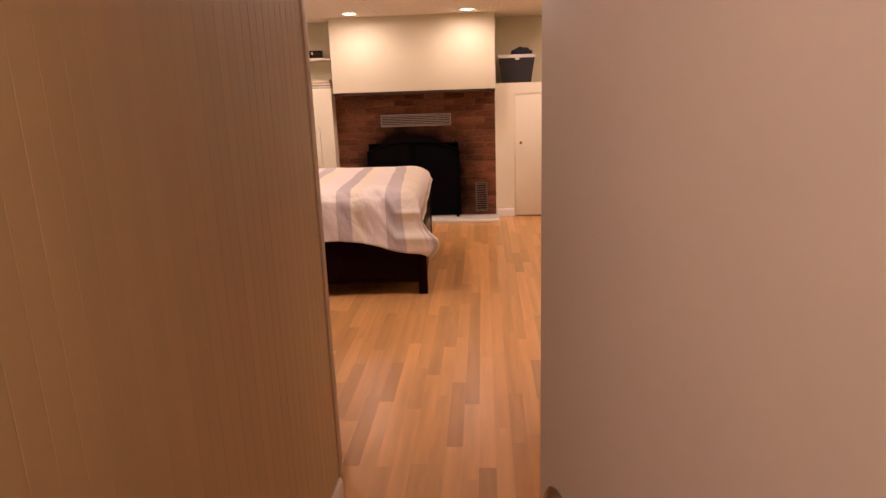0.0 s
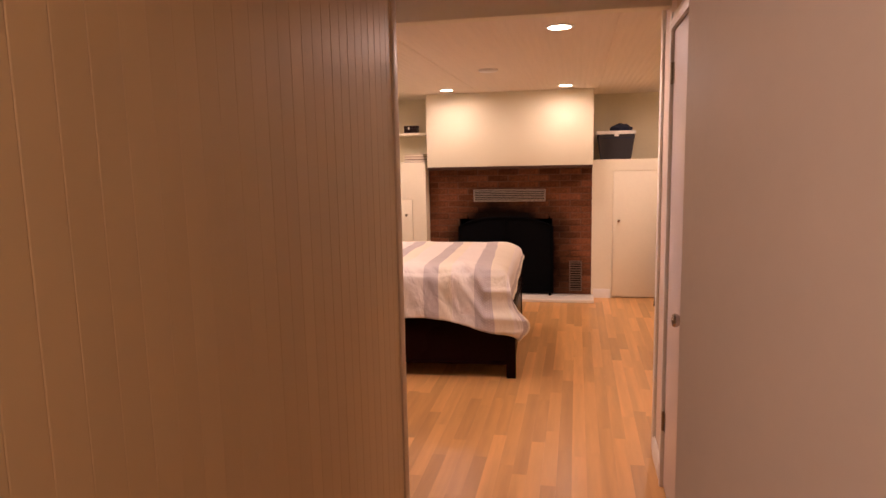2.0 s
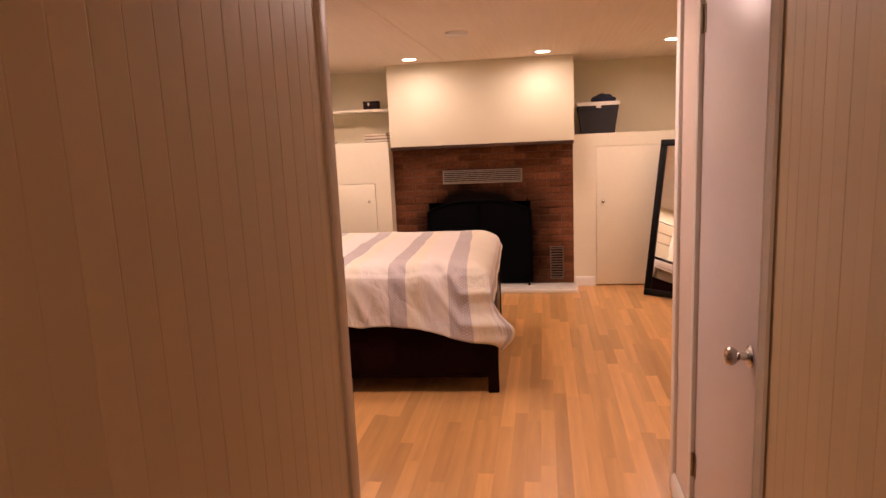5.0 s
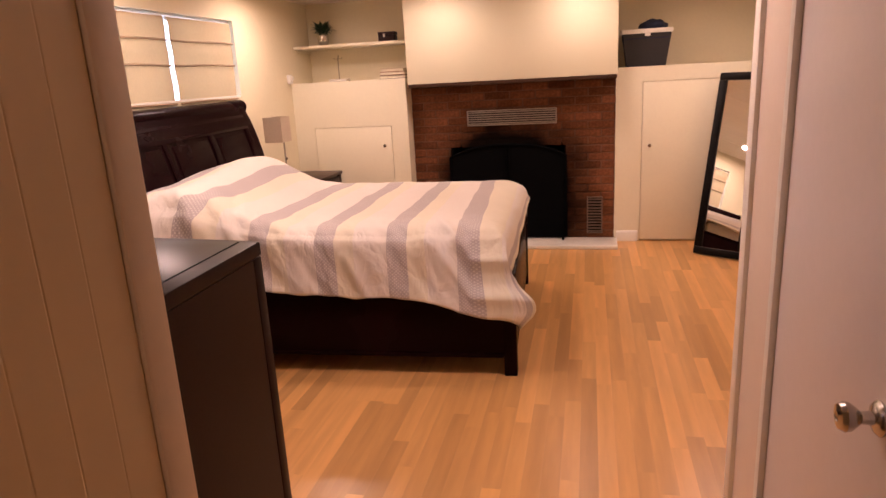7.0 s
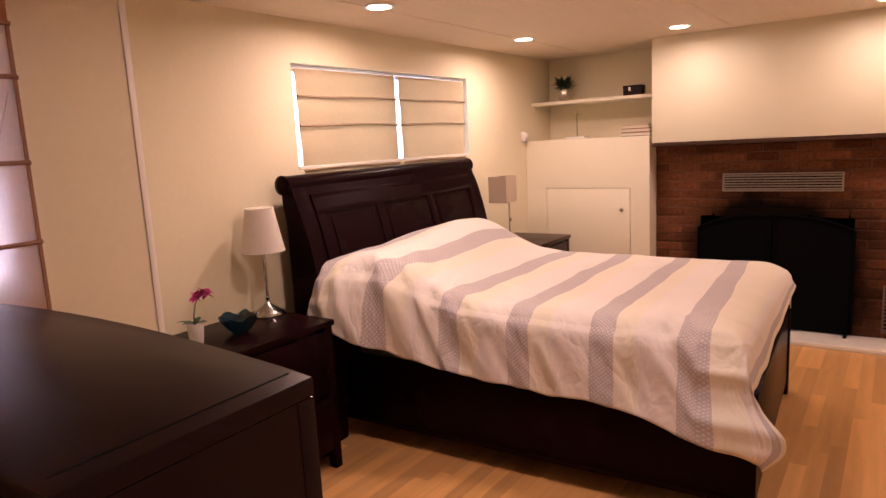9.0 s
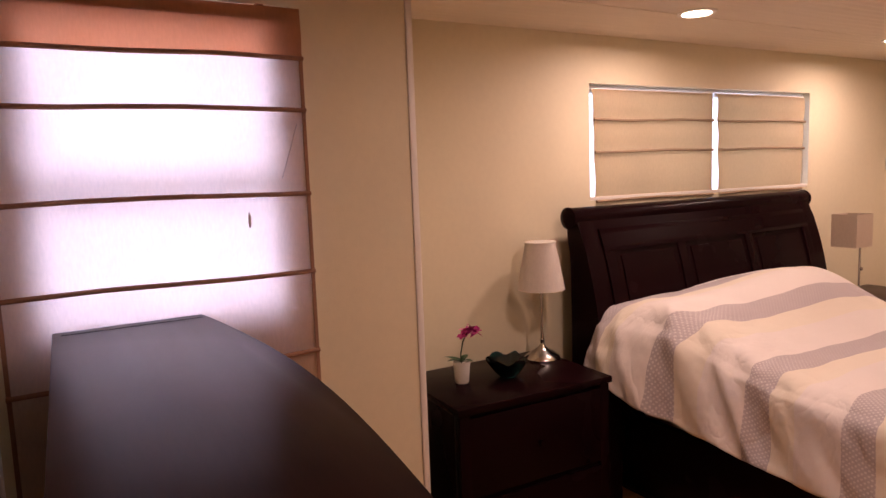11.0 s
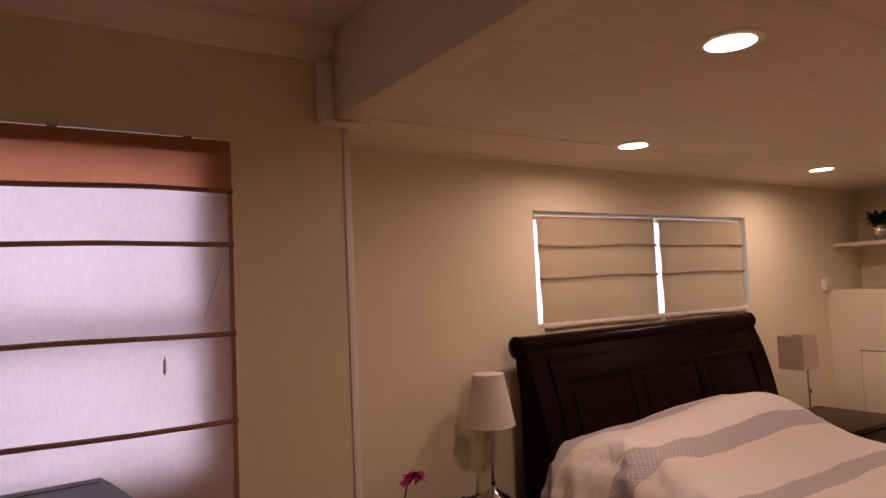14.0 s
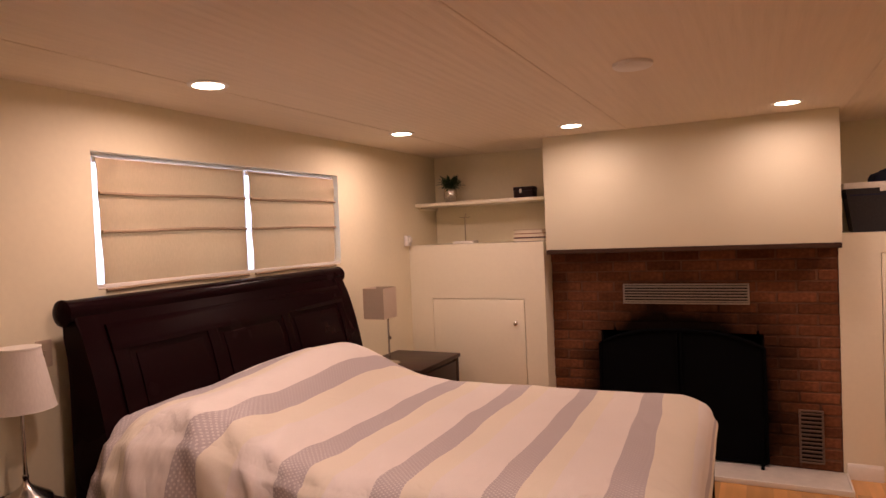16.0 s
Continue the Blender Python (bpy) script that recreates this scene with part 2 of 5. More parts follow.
def sooted(mat):
    """Adds the smoke stain round the mouth of the fireplace to a masonry material."""
    n, l, bsdf = nodes_of(mat)
    geo = n.new("ShaderNodeNewGeometry")
    # smoke stain that fades away from the mouth of the fireplace
    shift = n.new("ShaderNodeVectorMath")
    shift.operation = "SUBTRACT"
    shift.inputs[1].default_value = (-0.50, 7.55, 0.45)
    squash = n.new("ShaderNodeVectorMath")
    squash.operation = "MULTIPLY"
    squash.inputs[1].default_value = (1.12, 0.0, 1.10)
    size = n.new("ShaderNodeVectorMath")
    size.operation = "LENGTH"
    wob = n.new("ShaderNodeTexNoise")
    wob.inputs["Scale"].default_value = 5
    l.new(geo.outputs["Position"], shift.inputs[0])
    l.new(geo.outputs["Position"], wob.inputs["Vector"])
    l.new(shift.outputs[0], squash.inputs[0])
    l.new(squash.outputs[0], size.inputs[0])
    add = n.new("ShaderNodeMath")
    add.operation = "MULTIPLY_ADD"
    add.inputs[1].default_value = 0.3
    l.new(wob.outputs["Fac"], add.inputs[0])
    l.new(size.outputs["Value"], add.inputs[2])
    fade = n.new("ShaderNodeMapRange")
    fade.inputs["From Min"].default_value, fade.inputs["From Max"].default_value = 0.72, 1.10
    fade.inputs["To Min"].default_value, fade.inputs["To Max"].default_value = 0.03, 1.0
    l.new(add.outputs[0], fade.inputs["Value"])
    old = bsdf.inputs["Base Color"].links[0].from_socket
    times = n.new("ShaderNodeVectorMath")
    times.operation = "SCALE"
    l.new(old, times.inputs[0])
    l.new(fade.outputs[0], times.inputs["Scale"])
    l.new(times.outputs[0], bsdf.inputs["Base Color"])
    return mat

def brick_material():
    mat = material("red_brown_brick", (0.165, 0.064, 0.031), 0.9, grain=0.30, grain_scale=45, stain=0.2, stain_scale=6, bump=0.9, bump_scale=80, vary=0.32, spec=0.08)
    return sooted(mat)


def duvet_material():
    """Cream cotton with woven lavender-grey bands and pale yellow edges; the bands follow the UV map, u in metres along the bed."""
    mat = material("striped_cotton", (1, 1, 1), 0.9, grain=0.03, grain_scale=300, stain=0.03, bump=0.3, bump_scale=500, spec=0.2)
    n, l, bsdf = nodes_of(mat)
    uv = n.new("ShaderNodeUVMap")
    uv.uv_map = "cloth"
    split = n.new("ShaderNodeSeparateXYZ")
    l.new(uv.outputs[0], split.inputs[0])

    def math_node(op, a, b=None):
        node = n.new("ShaderNodeMath")
        node.operation = op
        for k, v in enumerate((a, b)):
            if v is None:
                continue
            if isinstance(v, (int, float)):
                node.inputs[k].default_value = v
            else:
                l.new(v, node.inputs[k])
        return node.outputs[0]

    phase = math_node("FRACT", math_node("DIVIDE", math_node("ADD", math_node("MULTIPLY", split.outputs["Y"], 0.022), math_node("SUBTRACT", split.outputs["X"], 0.019)), 0.359))
    band = math_node("LESS_THAN", phase, 0.285)
    yellow_a = math_node("MULTIPLY", math_node("GREATER_THAN", phase, 0.285), math_node("LESS_THAN", phase, 0.55))
    # small woven dots within the bands
    dx = math_node("SUBTRACT", math_node("FRACT", math_node("MULTIPLY", math_node("ADD", split.outputs["X"], split.outputs["Y"]), 52)), 0.5)
    dy = math_node("SUBTRACT", math_node("FRACT", math_node("MULTIPLY", math_node("SUBTRACT", split.outputs["X"], split.outputs["Y"]), 52)), 0.5)
    dot = math_node("LESS_THAN", math_node("ADD", math_node("MULTIPLY", dx, dx), math_node("MULTIPLY", dy, dy)), 0.07)

    def mix(fac, a, b):
        node = n.new("ShaderNodeMix")
        node.data_type = "RGBA"
        l.new(fac, node.inputs["Factor"])
        for socket, v in ((node.inputs[6], a), (node.inputs[7], b)):
            if isinstance(v, tuple):
                socket.default_value = (*v, 1)
            else:
                l.new(v, socket)
        return node.outputs[2]

    cream = mix(yellow_a, (0.75, 0.69, 0.645), (0.75, 0.685, 0.575))
    side = n.new("ShaderNodeMapRange")
    side.inputs["From Min"].default_value, side.inputs["From Max"].default_value = 0.45, 0.72
    side.inputs["To Min"].default_value, side.inputs["To Max"].default_value = 0.25, 0.9
    l.new(math_node("ABSOLUTE", split.outputs["Y"]), side.inputs["Value"])
    lav = mix(math_node("MULTIPLY", dot, side.outputs[0]), (0.475, 0.425, 0.425), (0.66, 0.605, 0.585))
    cloth = mix(band, cream, lav)
    old = bsdf.inputs["Base Color"].links[0].from_socket
    times = n.new("ShaderNodeVectorMath")
    times.operation = "MULTIPLY"
    l.new(old, times.inputs[0])
    l.new(cloth, times.inputs[1])
    l.new(times.outputs[0], bsdf.inputs["Base Color"])
    # soft wrinkles in the cloth, deeper where it hangs
    slant = n.new("ShaderNodeMapping")
    slant.inputs["Rotation"].default_value = (0, 0, radians(28))
    slant.inputs["Scale"].default_value = (4.6, 2.4, 1)
    l.new(uv.outputs[0], slant.inputs["Vector"])
    crumple = n.new("ShaderNodeTexNoise")
    crumple.inputs["Scale"].default_value, crumple.inputs["Detail"].default_value = 1.6, 3
    crumple.inputs["Distortion"].default_value = 0.35
    l.new(slant.outputs[0], crumple.inputs["Vector"])
    ridge = math_node("ABSOLUTE", math_node("SUBTRACT", crumple.outputs["Fac"], 0.5))
    depth = n.new("ShaderNodeMapRange")
    depth.inputs["From Min"].default_value, depth.inputs["From Max"].default_value = 0.35, 0.80
    depth.inputs["To Min"].default_value, depth.inputs["To Max"].default_value = 0.30, 1.0
    l.new(math_node("ABSOLUTE", split.outputs["Y"]), depth.inputs["Value"])
    weave = bsdf.inputs["Normal"].links[0].from_socket
    bumped = n.new("ShaderNodeBump")
    bumped.inputs["Strength"].default_value, bumped.inputs["Distance"].default_value = 0.46, 0.075
    l.new(math_node("MULTIPLY", math_node("MINIMUM", ridge, 0.13), depth.outputs[0]), bumped.inputs["Height"])
    l.new(weave, bumped.inputs["Normal"])
    l.new(bumped.outputs[0], bsdf.inputs["Normal"])
    return mat


def sheer(name, colour, through):
    """Cloth that lets a share of the light from behind through."""
    mat = material(name, colour, 0.85, grain=0.05, grain_scale=160, stain=0.05, bump=0.2, bump_scale=300, stretch=(1, 1, 0.3))
    n, l, bsdf = nodes_of(mat)
    trans = n.new("ShaderNodeBsdfTranslucent")
    l.new(bsdf.inputs["Base Color"].links[0].from_socket, trans.inputs["Color"])
    blend = n.new("ShaderNodeMixShader")
    blend.inputs[0].default_value = through
    l.new(bsdf.outputs[0], blend.inputs[1])
    l.new(trans.outputs[0], blend.inputs[2])
    l.new(blend.outputs[0], n["Material Output"].inputs["Surface"])
    return mat


def glow(name, colour, strength):
    mat = bpy.data.materials.new(name)
    mat.use_nodes = True
    n, l, bsdf = nodes_of(mat)
    emit = n.new("ShaderNodeEmission")
    emit.inputs[0].default_value, emit.inputs[1].default_value = (*colour, 1), strength
    l.new(emit.outputs[0], n["Material Output"].inputs["Surface"])
    return mat


def glass(name, colour=(1, 1, 1), rough=0.0):
    mat = bpy.data.materials.new(name)
    mat.use_nodes = True
    bsdf = mat.node_tree.nodes["Principled BSDF"]
    bsdf.inputs["Base Color"].default_value = (*colour, 1)
    bsdf.inputs["Transmission Weight"].default_value = 1.0
    bsdf.inputs["Roughness"].default_value = rough
    return mat


FIRE_MORTAR = sooted(material("smoked_mortar", (0.17, 0.088, 0.055), 0.9, grain=0.15, stain=0.2, bump=0.6, spec=0.08))
LAMINATE, BRICK, DUVET = laminate(), brick_material(), duvet_material()
BLIND_SHEER = sheer("unlined_linen", (0.74, 0.60, 0.50), 0.55)
BLIND_VALANCE = sheer("doubled_linen", (0.58, 0.29, 0.15), 0.22)
BLIND_LINED = sheer("lined_linen", (0.66, 0.52, 0.34), 0.06)
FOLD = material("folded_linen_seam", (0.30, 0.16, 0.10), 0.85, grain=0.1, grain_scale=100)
SHADE_WHITE = sheer("white_lampshade_cloth", (0.80, 0.74, 0.68), 0.35)
SHADE_GREY = sheer("taupe_lampshade_cloth", (0.66, 0.55, 0.43), 0.25)
GLASS = glass("window_glass")
TEAL_GLASS = glass("teal_glass", (0.015, 0.09, 0.135), 0.05)
MIRROR = material("silvered_glass", (0.90, 0.90, 0.88), 0.01, 1.0, rough_vary=0.0)
LED = glow("lamp_glow", (1.0, 0.86, 0.66), 14.0)
SKY_GLOW = glow("pale_sky", (0.74, 0.78, 1.0), 1.25)
RING = material("downlight_ring", (0.80, 0.76, 0.70), 0.4)
LEAF = material("dark_green_leaf", (0.030, 0.075, 0.028), 0.5, grain=0.2, stain=0.2, vary=0.3)
PETAL = material("magenta_petal", (0.55, 0.045, 0.26), 0.6, grain=0.1, stain=0.15, vary=0.2)
CERAMIC = material("white_ceramic", (0.78, 0.74, 0.68), 0.25, grain=0.02, stain=0.02)
SILVER = material("hammered_silver", (0.72, 0.68, 0.62), 0.22, 1.0, grain=0.1, bump=0.8, bump_scale=70)
WICKER = material("black_wicker", (0.014, 0.012, 0.014), 0.6, grain=0.4, grain_scale=120, bump=1.0, bump_scale=90)
LINEN = material("white_liner_cloth", (0.76, 0.72, 0.66), 0.9, grain=0.05, bump=0.4, bump_scale=200)
NAVY = material("navy_cloth", (0.015, 0.020, 0.045), 0.9, grain=0.2, bump=0.5, bump_scale=90)
PAPER = material("book_pages", (0.74, 0.66, 0.52), 0.8, grain=0.1, grain_scale=200, stretch=(1, 1, 12))
COVERS = [material("book_cover_dark", (0.05, 0.035, 0.03), 0.5), material("book_cover_red", (0.20, 0.04, 0.03), 0.5), material("book_cover_tan", (0.45, 0.32, 0.2), 0.5)]
PLASTIC = material("white_plastic", (0.78, 0.75, 0.70), 0.35, grain=0.01)
BLACK_BOX = material("black_lacquer_box", (0.024, 0.010, 0.009), 0.45, grain=0.1, spec=0.15)

# ---- structure ----
END_CAP = material("beige_trim_paint", (0.62, 0.50, 0.38), 0.4, grain=0.03, stain=0.04, bump=0.1)
BACK_L = 7.87         # back of the shelf niche
def ribbed(mat, scale, depth):
    """Adds fine parallel ribs across x to a painted surface."""
    n, l, bsdf = nodes_of(mat)
    coord = n.new("ShaderNodeTexCoord")
    wave = n.new("ShaderNodeTexWave")
    wave.bands_direction = "X"
    wave.inputs["Scale"].default_value, wave.inputs["Distortion"].default_value = scale, 0.6
    wave.inputs["Detail Scale"].default_value = 0.6
    l.new(coord.outputs["Object"], wave.inputs["Vector"])
    bumped = n.new("ShaderNodeBump")
    bumped.inputs["Strength"].default_value, bumped.inputs["Distance"].default_value = 0.6, depth
    l.new(wave.outputs["Fac"], bumped.inputs["Height"])
    l.new(bsdf.inputs["Normal"].links[0].from_socket, bumped.inputs["Normal"])
    l.new(bumped.outputs[0], bsdf.inputs["Normal"])


ribbed(CEILING, 6.5, 0.0022)
S = "structure"
HL, HR = -0.285, 0.655            # hall walls
NOOK_Y, NOOK_X = 2.325, -1.965    # nook back wall and its window wall
JOG_Y = 3.60                      # corner where the wall steps back
WIN_X = -2.42                     # bedroom window wall
END_Y = 3.79                      # end of the hall's wall with the closet door
ROOM_R = 1.62                     # bedroom wall behind the mirror
BACK = 8.05                       # back of the niches



def holed(x0, x1, y0, y1, hy0, hy1, hz0, hz1):
    """A wall across x with one opening right through it."""
    bm = bmesh.new()
    outer, inner = ((y0, 0), (y1, 0), (y1, HIGH), (y0, HIGH)), ((hy0, hz0), (hy1, hz0), (hy1, hz1), (hy0, hz1))
    rings = [[bm.verts.new((x, y, z)) for y, z in ring] for x in (x0, x1) for ring in (outer, inner)]
    for a, b in ((0, 1), (2, 3), (0, 2), (1, 3)):
        for k in range(4):
            bm.faces.new((rings[a][k], rings[a][(k + 1) % 4], rings[b][(k + 1) % 4], rings[b][k]))
    return bm


solid("subfloor", boxes((-2.6, -1.1, -0.06, 1.75, 8.2, -0.009)), MORTAR, "dark underlay beneath the laminate strips", "floor", S)

solid("wall_hall_west", boxes((HL - 0.10, -1.0, 0, HL - 0.004, NOOK_Y, HIGH)), PANEL, "beige painted hall wall behind vertical boards", "wall", S)
solid("wall_nook_south", boxes((NOOK_X - 0.1, NOOK_Y - 0.1, 0, HL - 0.1, NOOK_Y - 0.004, HIGH)), PANEL, "beige painted back wall of the dresser nook", "wall", S)
wy0, wy1, wz0, wz1 = 2.405, 3.195, 1.10, 2.083
solid("wall_nook_west", holed(NOOK_X - 0.12, NOOK_X, NOOK_Y, JOG_Y, wy0, wy1, wz0, wz1), CREAM, "cream painted wall round the nook window", "wall", S)
solid("wall_jog", boxes((WIN_X - 0.12, JOG_Y - 0.10, 0, NOOK_X - 0.12, JOG_Y - 0.002, HIGH)), CREAM, "cream painted return where the wall steps back", "wall", S)
by0, by1, bz0, bz1 = 4.762, 6.474, 1.410, 1.973
solid("wall_bedroom_west", holed(WIN_X - 0.12, WIN_X, JOG_Y, BACK + 0.1, by0, by1, bz0, bz1), CREAM, "cream painted wall behind the bed", "wall", S)
cy0, cy1, cz1 = 2.71, 3.385, 2.04
solid("wall_hall_east", boxes((HR + 0.004, -1.0, 0, HR + 0.10, cy0, HIGH), (HR + 0.004, cy0, cz1, HR + 0.10, cy1, HIGH)), PANEL, "beige painted hall wall with the closet opening", "wall", S)
solid("wall_hall_end", boxes((HR + 0.004, cy1, 0, HR + 0.10, END_Y, HIGH)), material("pale_pinkish_paint", (0.72, 0.60, 0.51), 0.45, grain=0.015, stain=0.03, bump=0.12, bump_scale=120), "pale painted wall between the closet door and bedroom", "wall", S)
solid("wall_closet", boxes((HR + 0.10, cy0 - 0.05, 0, HR + 0.16, cy1 + 0.05, 2.2)), PANEL, "plain closet backing behind the closed door", "wall", S)
solid("wall_bedroom_south", boxes((HR + 0.10, END_Y - 0.1, 0, ROOM_R, END_Y, HIGH)), CREAM, "cream painted bedroom wall beside the hall", "wall", S)
solid("wall_bedroom_east", boxes((ROOM_R, END_Y - 0.1, 0, ROOM_R + 0.1, BACK + 0.1, HIGH)), CREAM, "cream painted wall behind the mirror", "wall", S)
solid("wall_niche_north", boxes((WIN_X, BACK_L, 1.491, -1.326, BACK, HIGH), (WIN_X, BACK, 0, ROOM_R, BACK + 0.1, HIGH)), CREAM, "cream painted back wall of the niches", "wall", S)
solid("wall_hall_south", boxes((HL - 0.1, -1.1, 0, HR + 0.1, -1.0, HIGH)), PANEL, "beige hall end wall", "wall", S)

# bedroom ceiling with its shallow panel seams, hall ceiling, header between
bm = boxes((WIN_X - 0.1, JOG_Y + 0.03, CEIL, ROOM_R + 0.1, BACK + 0.1, CEIL + 0.1))
for sx in (-1.98, -0.76, 0.46):
    box(bm, sx - 0.010, JOG_Y + 0.03, CEIL - 0.003, sx + 0.010, BACK, CEIL + 0.01, 0.002)
solid("ceiling_bedroom", bm, CEILING, "off-white textured ceiling with thin panel seams", "ceiling", S)
solid("ceiling_hall", boxes((NOOK_X - 0.1, -1.1, HIGH, HR + 0.1, JOG_Y, HIGH + 0.1)), CEILING, "off-white hall and nook ceiling", "ceiling", S)
solid("header", boxes((NOOK_X - 0.1, 3.54, 2.168, HR + 0.1, 3.63, HIGH), b=0.003), CREAM, "cream painted header between hall and bedroom", "beam", S)

# crown moulding along the nook, with its short return down the header
crown = [(0, 0), (0.012, 0), (0.02, 0.02), (0.055, 0.055), (0.062, 0.075), (0.062, 0.088), (0, 0.088)]
bm = extrude([(NOOK_X + a, HIGH - 0.088 + b) for a, b in crown], "y", NOOK_Y, 3.54)
extrude([(NOOK_Y + a, HIGH - 0.088 + b) for a, b in crown], "x", NOOK_X + 0.0, HL, bm)
solid("crown_moulding", bm, WHITE_TRIM, "white moulded cornice round the nook ceiling", "moulding", S)
solid("header_trim", boxes((NOOK_X + 0.001, 3.495, 2.150, NOOK_X + 0.05, 3.538, HIGH - 0.089), (NOOK_X + 0.001, 3.539, 2.150, NOOK_X + 0.05, 3.66, 2.166), b=0.004), WHITE_TRIM, "white trim boards turning round the header", "trim", S)
solid("corner_trim", boxes((NOOK_X - 0.02, JOG_Y - 0.018, 0, NOOK_X + 0.007, JOG_Y + 0.007, 2.15), b=0.004), WHITE_TRIM, "white corner bead down the wall's step", "trim", S)
solid("nook_corner_trim", boxes((NOOK_X + 0.001, NOOK_Y + 0.001, 0.0, NOOK_X + 0.032, NOOK_Y + 0.032, HIGH - 0.09), b=0.008), WHITE_TRIM, "white painted cove trim in the nook corner", "trim", S)
solid("wall_end_trim", boxes((HL - 0.10, NOOK_Y + 0.001, 0, HL + 0.006, NOOK_Y + 0.050, HIGH - 0.089), b=0.005), END_CAP, "beige painted end cap of the hall wall", "trim", S)
solid("hall_corner_trim", boxes((HR - 0.010, END_Y - 0.055, 0.0, HR + 0.11, END_Y + 0.008, CEIL - 0.002), b=0.004), WHITE_TRIM, "white painted end trim of the hall wall", "trim", S)

base = [(0, 0), (0.014, 0), (0.014, 0.075), (0.009, 0.088), (0.004, 0.095), (0, 0.095)]
bm = extrude([(HR - a, b) for a, b in base], "y", cy1 + 0.075, END_Y - 0.056)
solid("baseboard", bm, WHITE_TRIM, "white baseboard beside the closet door", "baseboard", S)
bm = extrude([(HL + a, b) for a, b in base], "y", -1.0, NOOK_Y)
solid("baseboard", bm, WHITE_TRIM, "white baseboard along the hall panelling", "baseboard", S)
bm = extrude([(7.545 - a, b) for a, b in base], "x", 0.432, 0.615)
solid("baseboard", bm, WHITE_TRIM, "white baseboard beside the hearth", "baseboard", S)
bm = extrude([(WIN_X + a, b) for a, b in base], "y", JOG_Y, 7.38)
solid("baseboard", bm, WHITE_TRIM, "white baseboard behind the bed", "baseboard", S)
bm = extrude([(ROOM_R - a, b) for a, b in base], "y", END_Y, 7.54)
solid("baseboard", bm, WHITE_TRIM, "white baseboard behind the mirror", "baseboard", S)


# ---- windows ----
def window(name, x, y0, y1, z0, z1, label, mullions, rail, f=0.035):
    win = thing(name, pose(x, (y0 + y1) / 2, z0), label, "window", kind=S, world_coords=True)
    part("window_frame", boxes((x - 0.09, y0, z0, x - 0.04, y0 + f, z1), (x - 0.09, y1 - f, z0, x - 0.04, y1, z1), (x - 0.09, y0 + f, z0, x - 0.04, y1 - f, z0 + f), (x - 0.09, y0 + f, z1 - f, x - 0.04, y1 - f, z1), b=0.004), PLASTIC, win)
    part("window_sill", boxes((x - 0.039, y0, z0 + 0.001, x - 0.003, y1, z0 + 0.02), b=0.004), WHITE_TRIM, win)
    for my in mullions:
        part("mullion", boxes((x - 0.088, my - 0.03, z0 + f, x - 0.042, my + 0.03, z1 - f), b=0.004), PLASTIC, win)
    if rail:
        part("meeting_rail", boxes((x - 0.088, y0 + f, rail - 0.025, x - 0.042, y1 - f, rail + 0.025), b=0.004), PLASTIC, win)
    edges = [y0 + f] + [v for my in mullions for v in (my - 0.03, my + 0.03)] + [y1 - f]
    for a, b in zip(edges[::2], edges[1::2]):
        for c, d in (((z0 + f, rail - 0.025), (rail + 0.025, z1 - f)) if rail else ((z0 + f, z1 - f),)):
            pane = part("pane", boxes((x - 0.068, a, c, x - 0.064, b, d)), GLASS, win)
            pane.visible_shadow = False
    return win


window("window_1", NOOK_X, wy0, wy1, wz0, wz1, "white nook window behind a sheer blind", [], 1.555, 0.10)
window("window_2", WIN_X, by0, by1, bz0, bz1, "wide white bedroom window behind two blinds", [5.648], 0, 0.014)
solid("backdrop_nook", boxes((-3.4, 1.4, 0.2, -3.38, 4.2, 3.0)), SKY_GLOW, "pale daylight outside the nook window", "sky", "structure")
solid("backdrop_bed", boxes((-3.9, 3.0, 0.2, -3.88, 8.4, 3.4)), SKY_GLOW, "pale daylight outside the bedroom window", "sky", "structure")


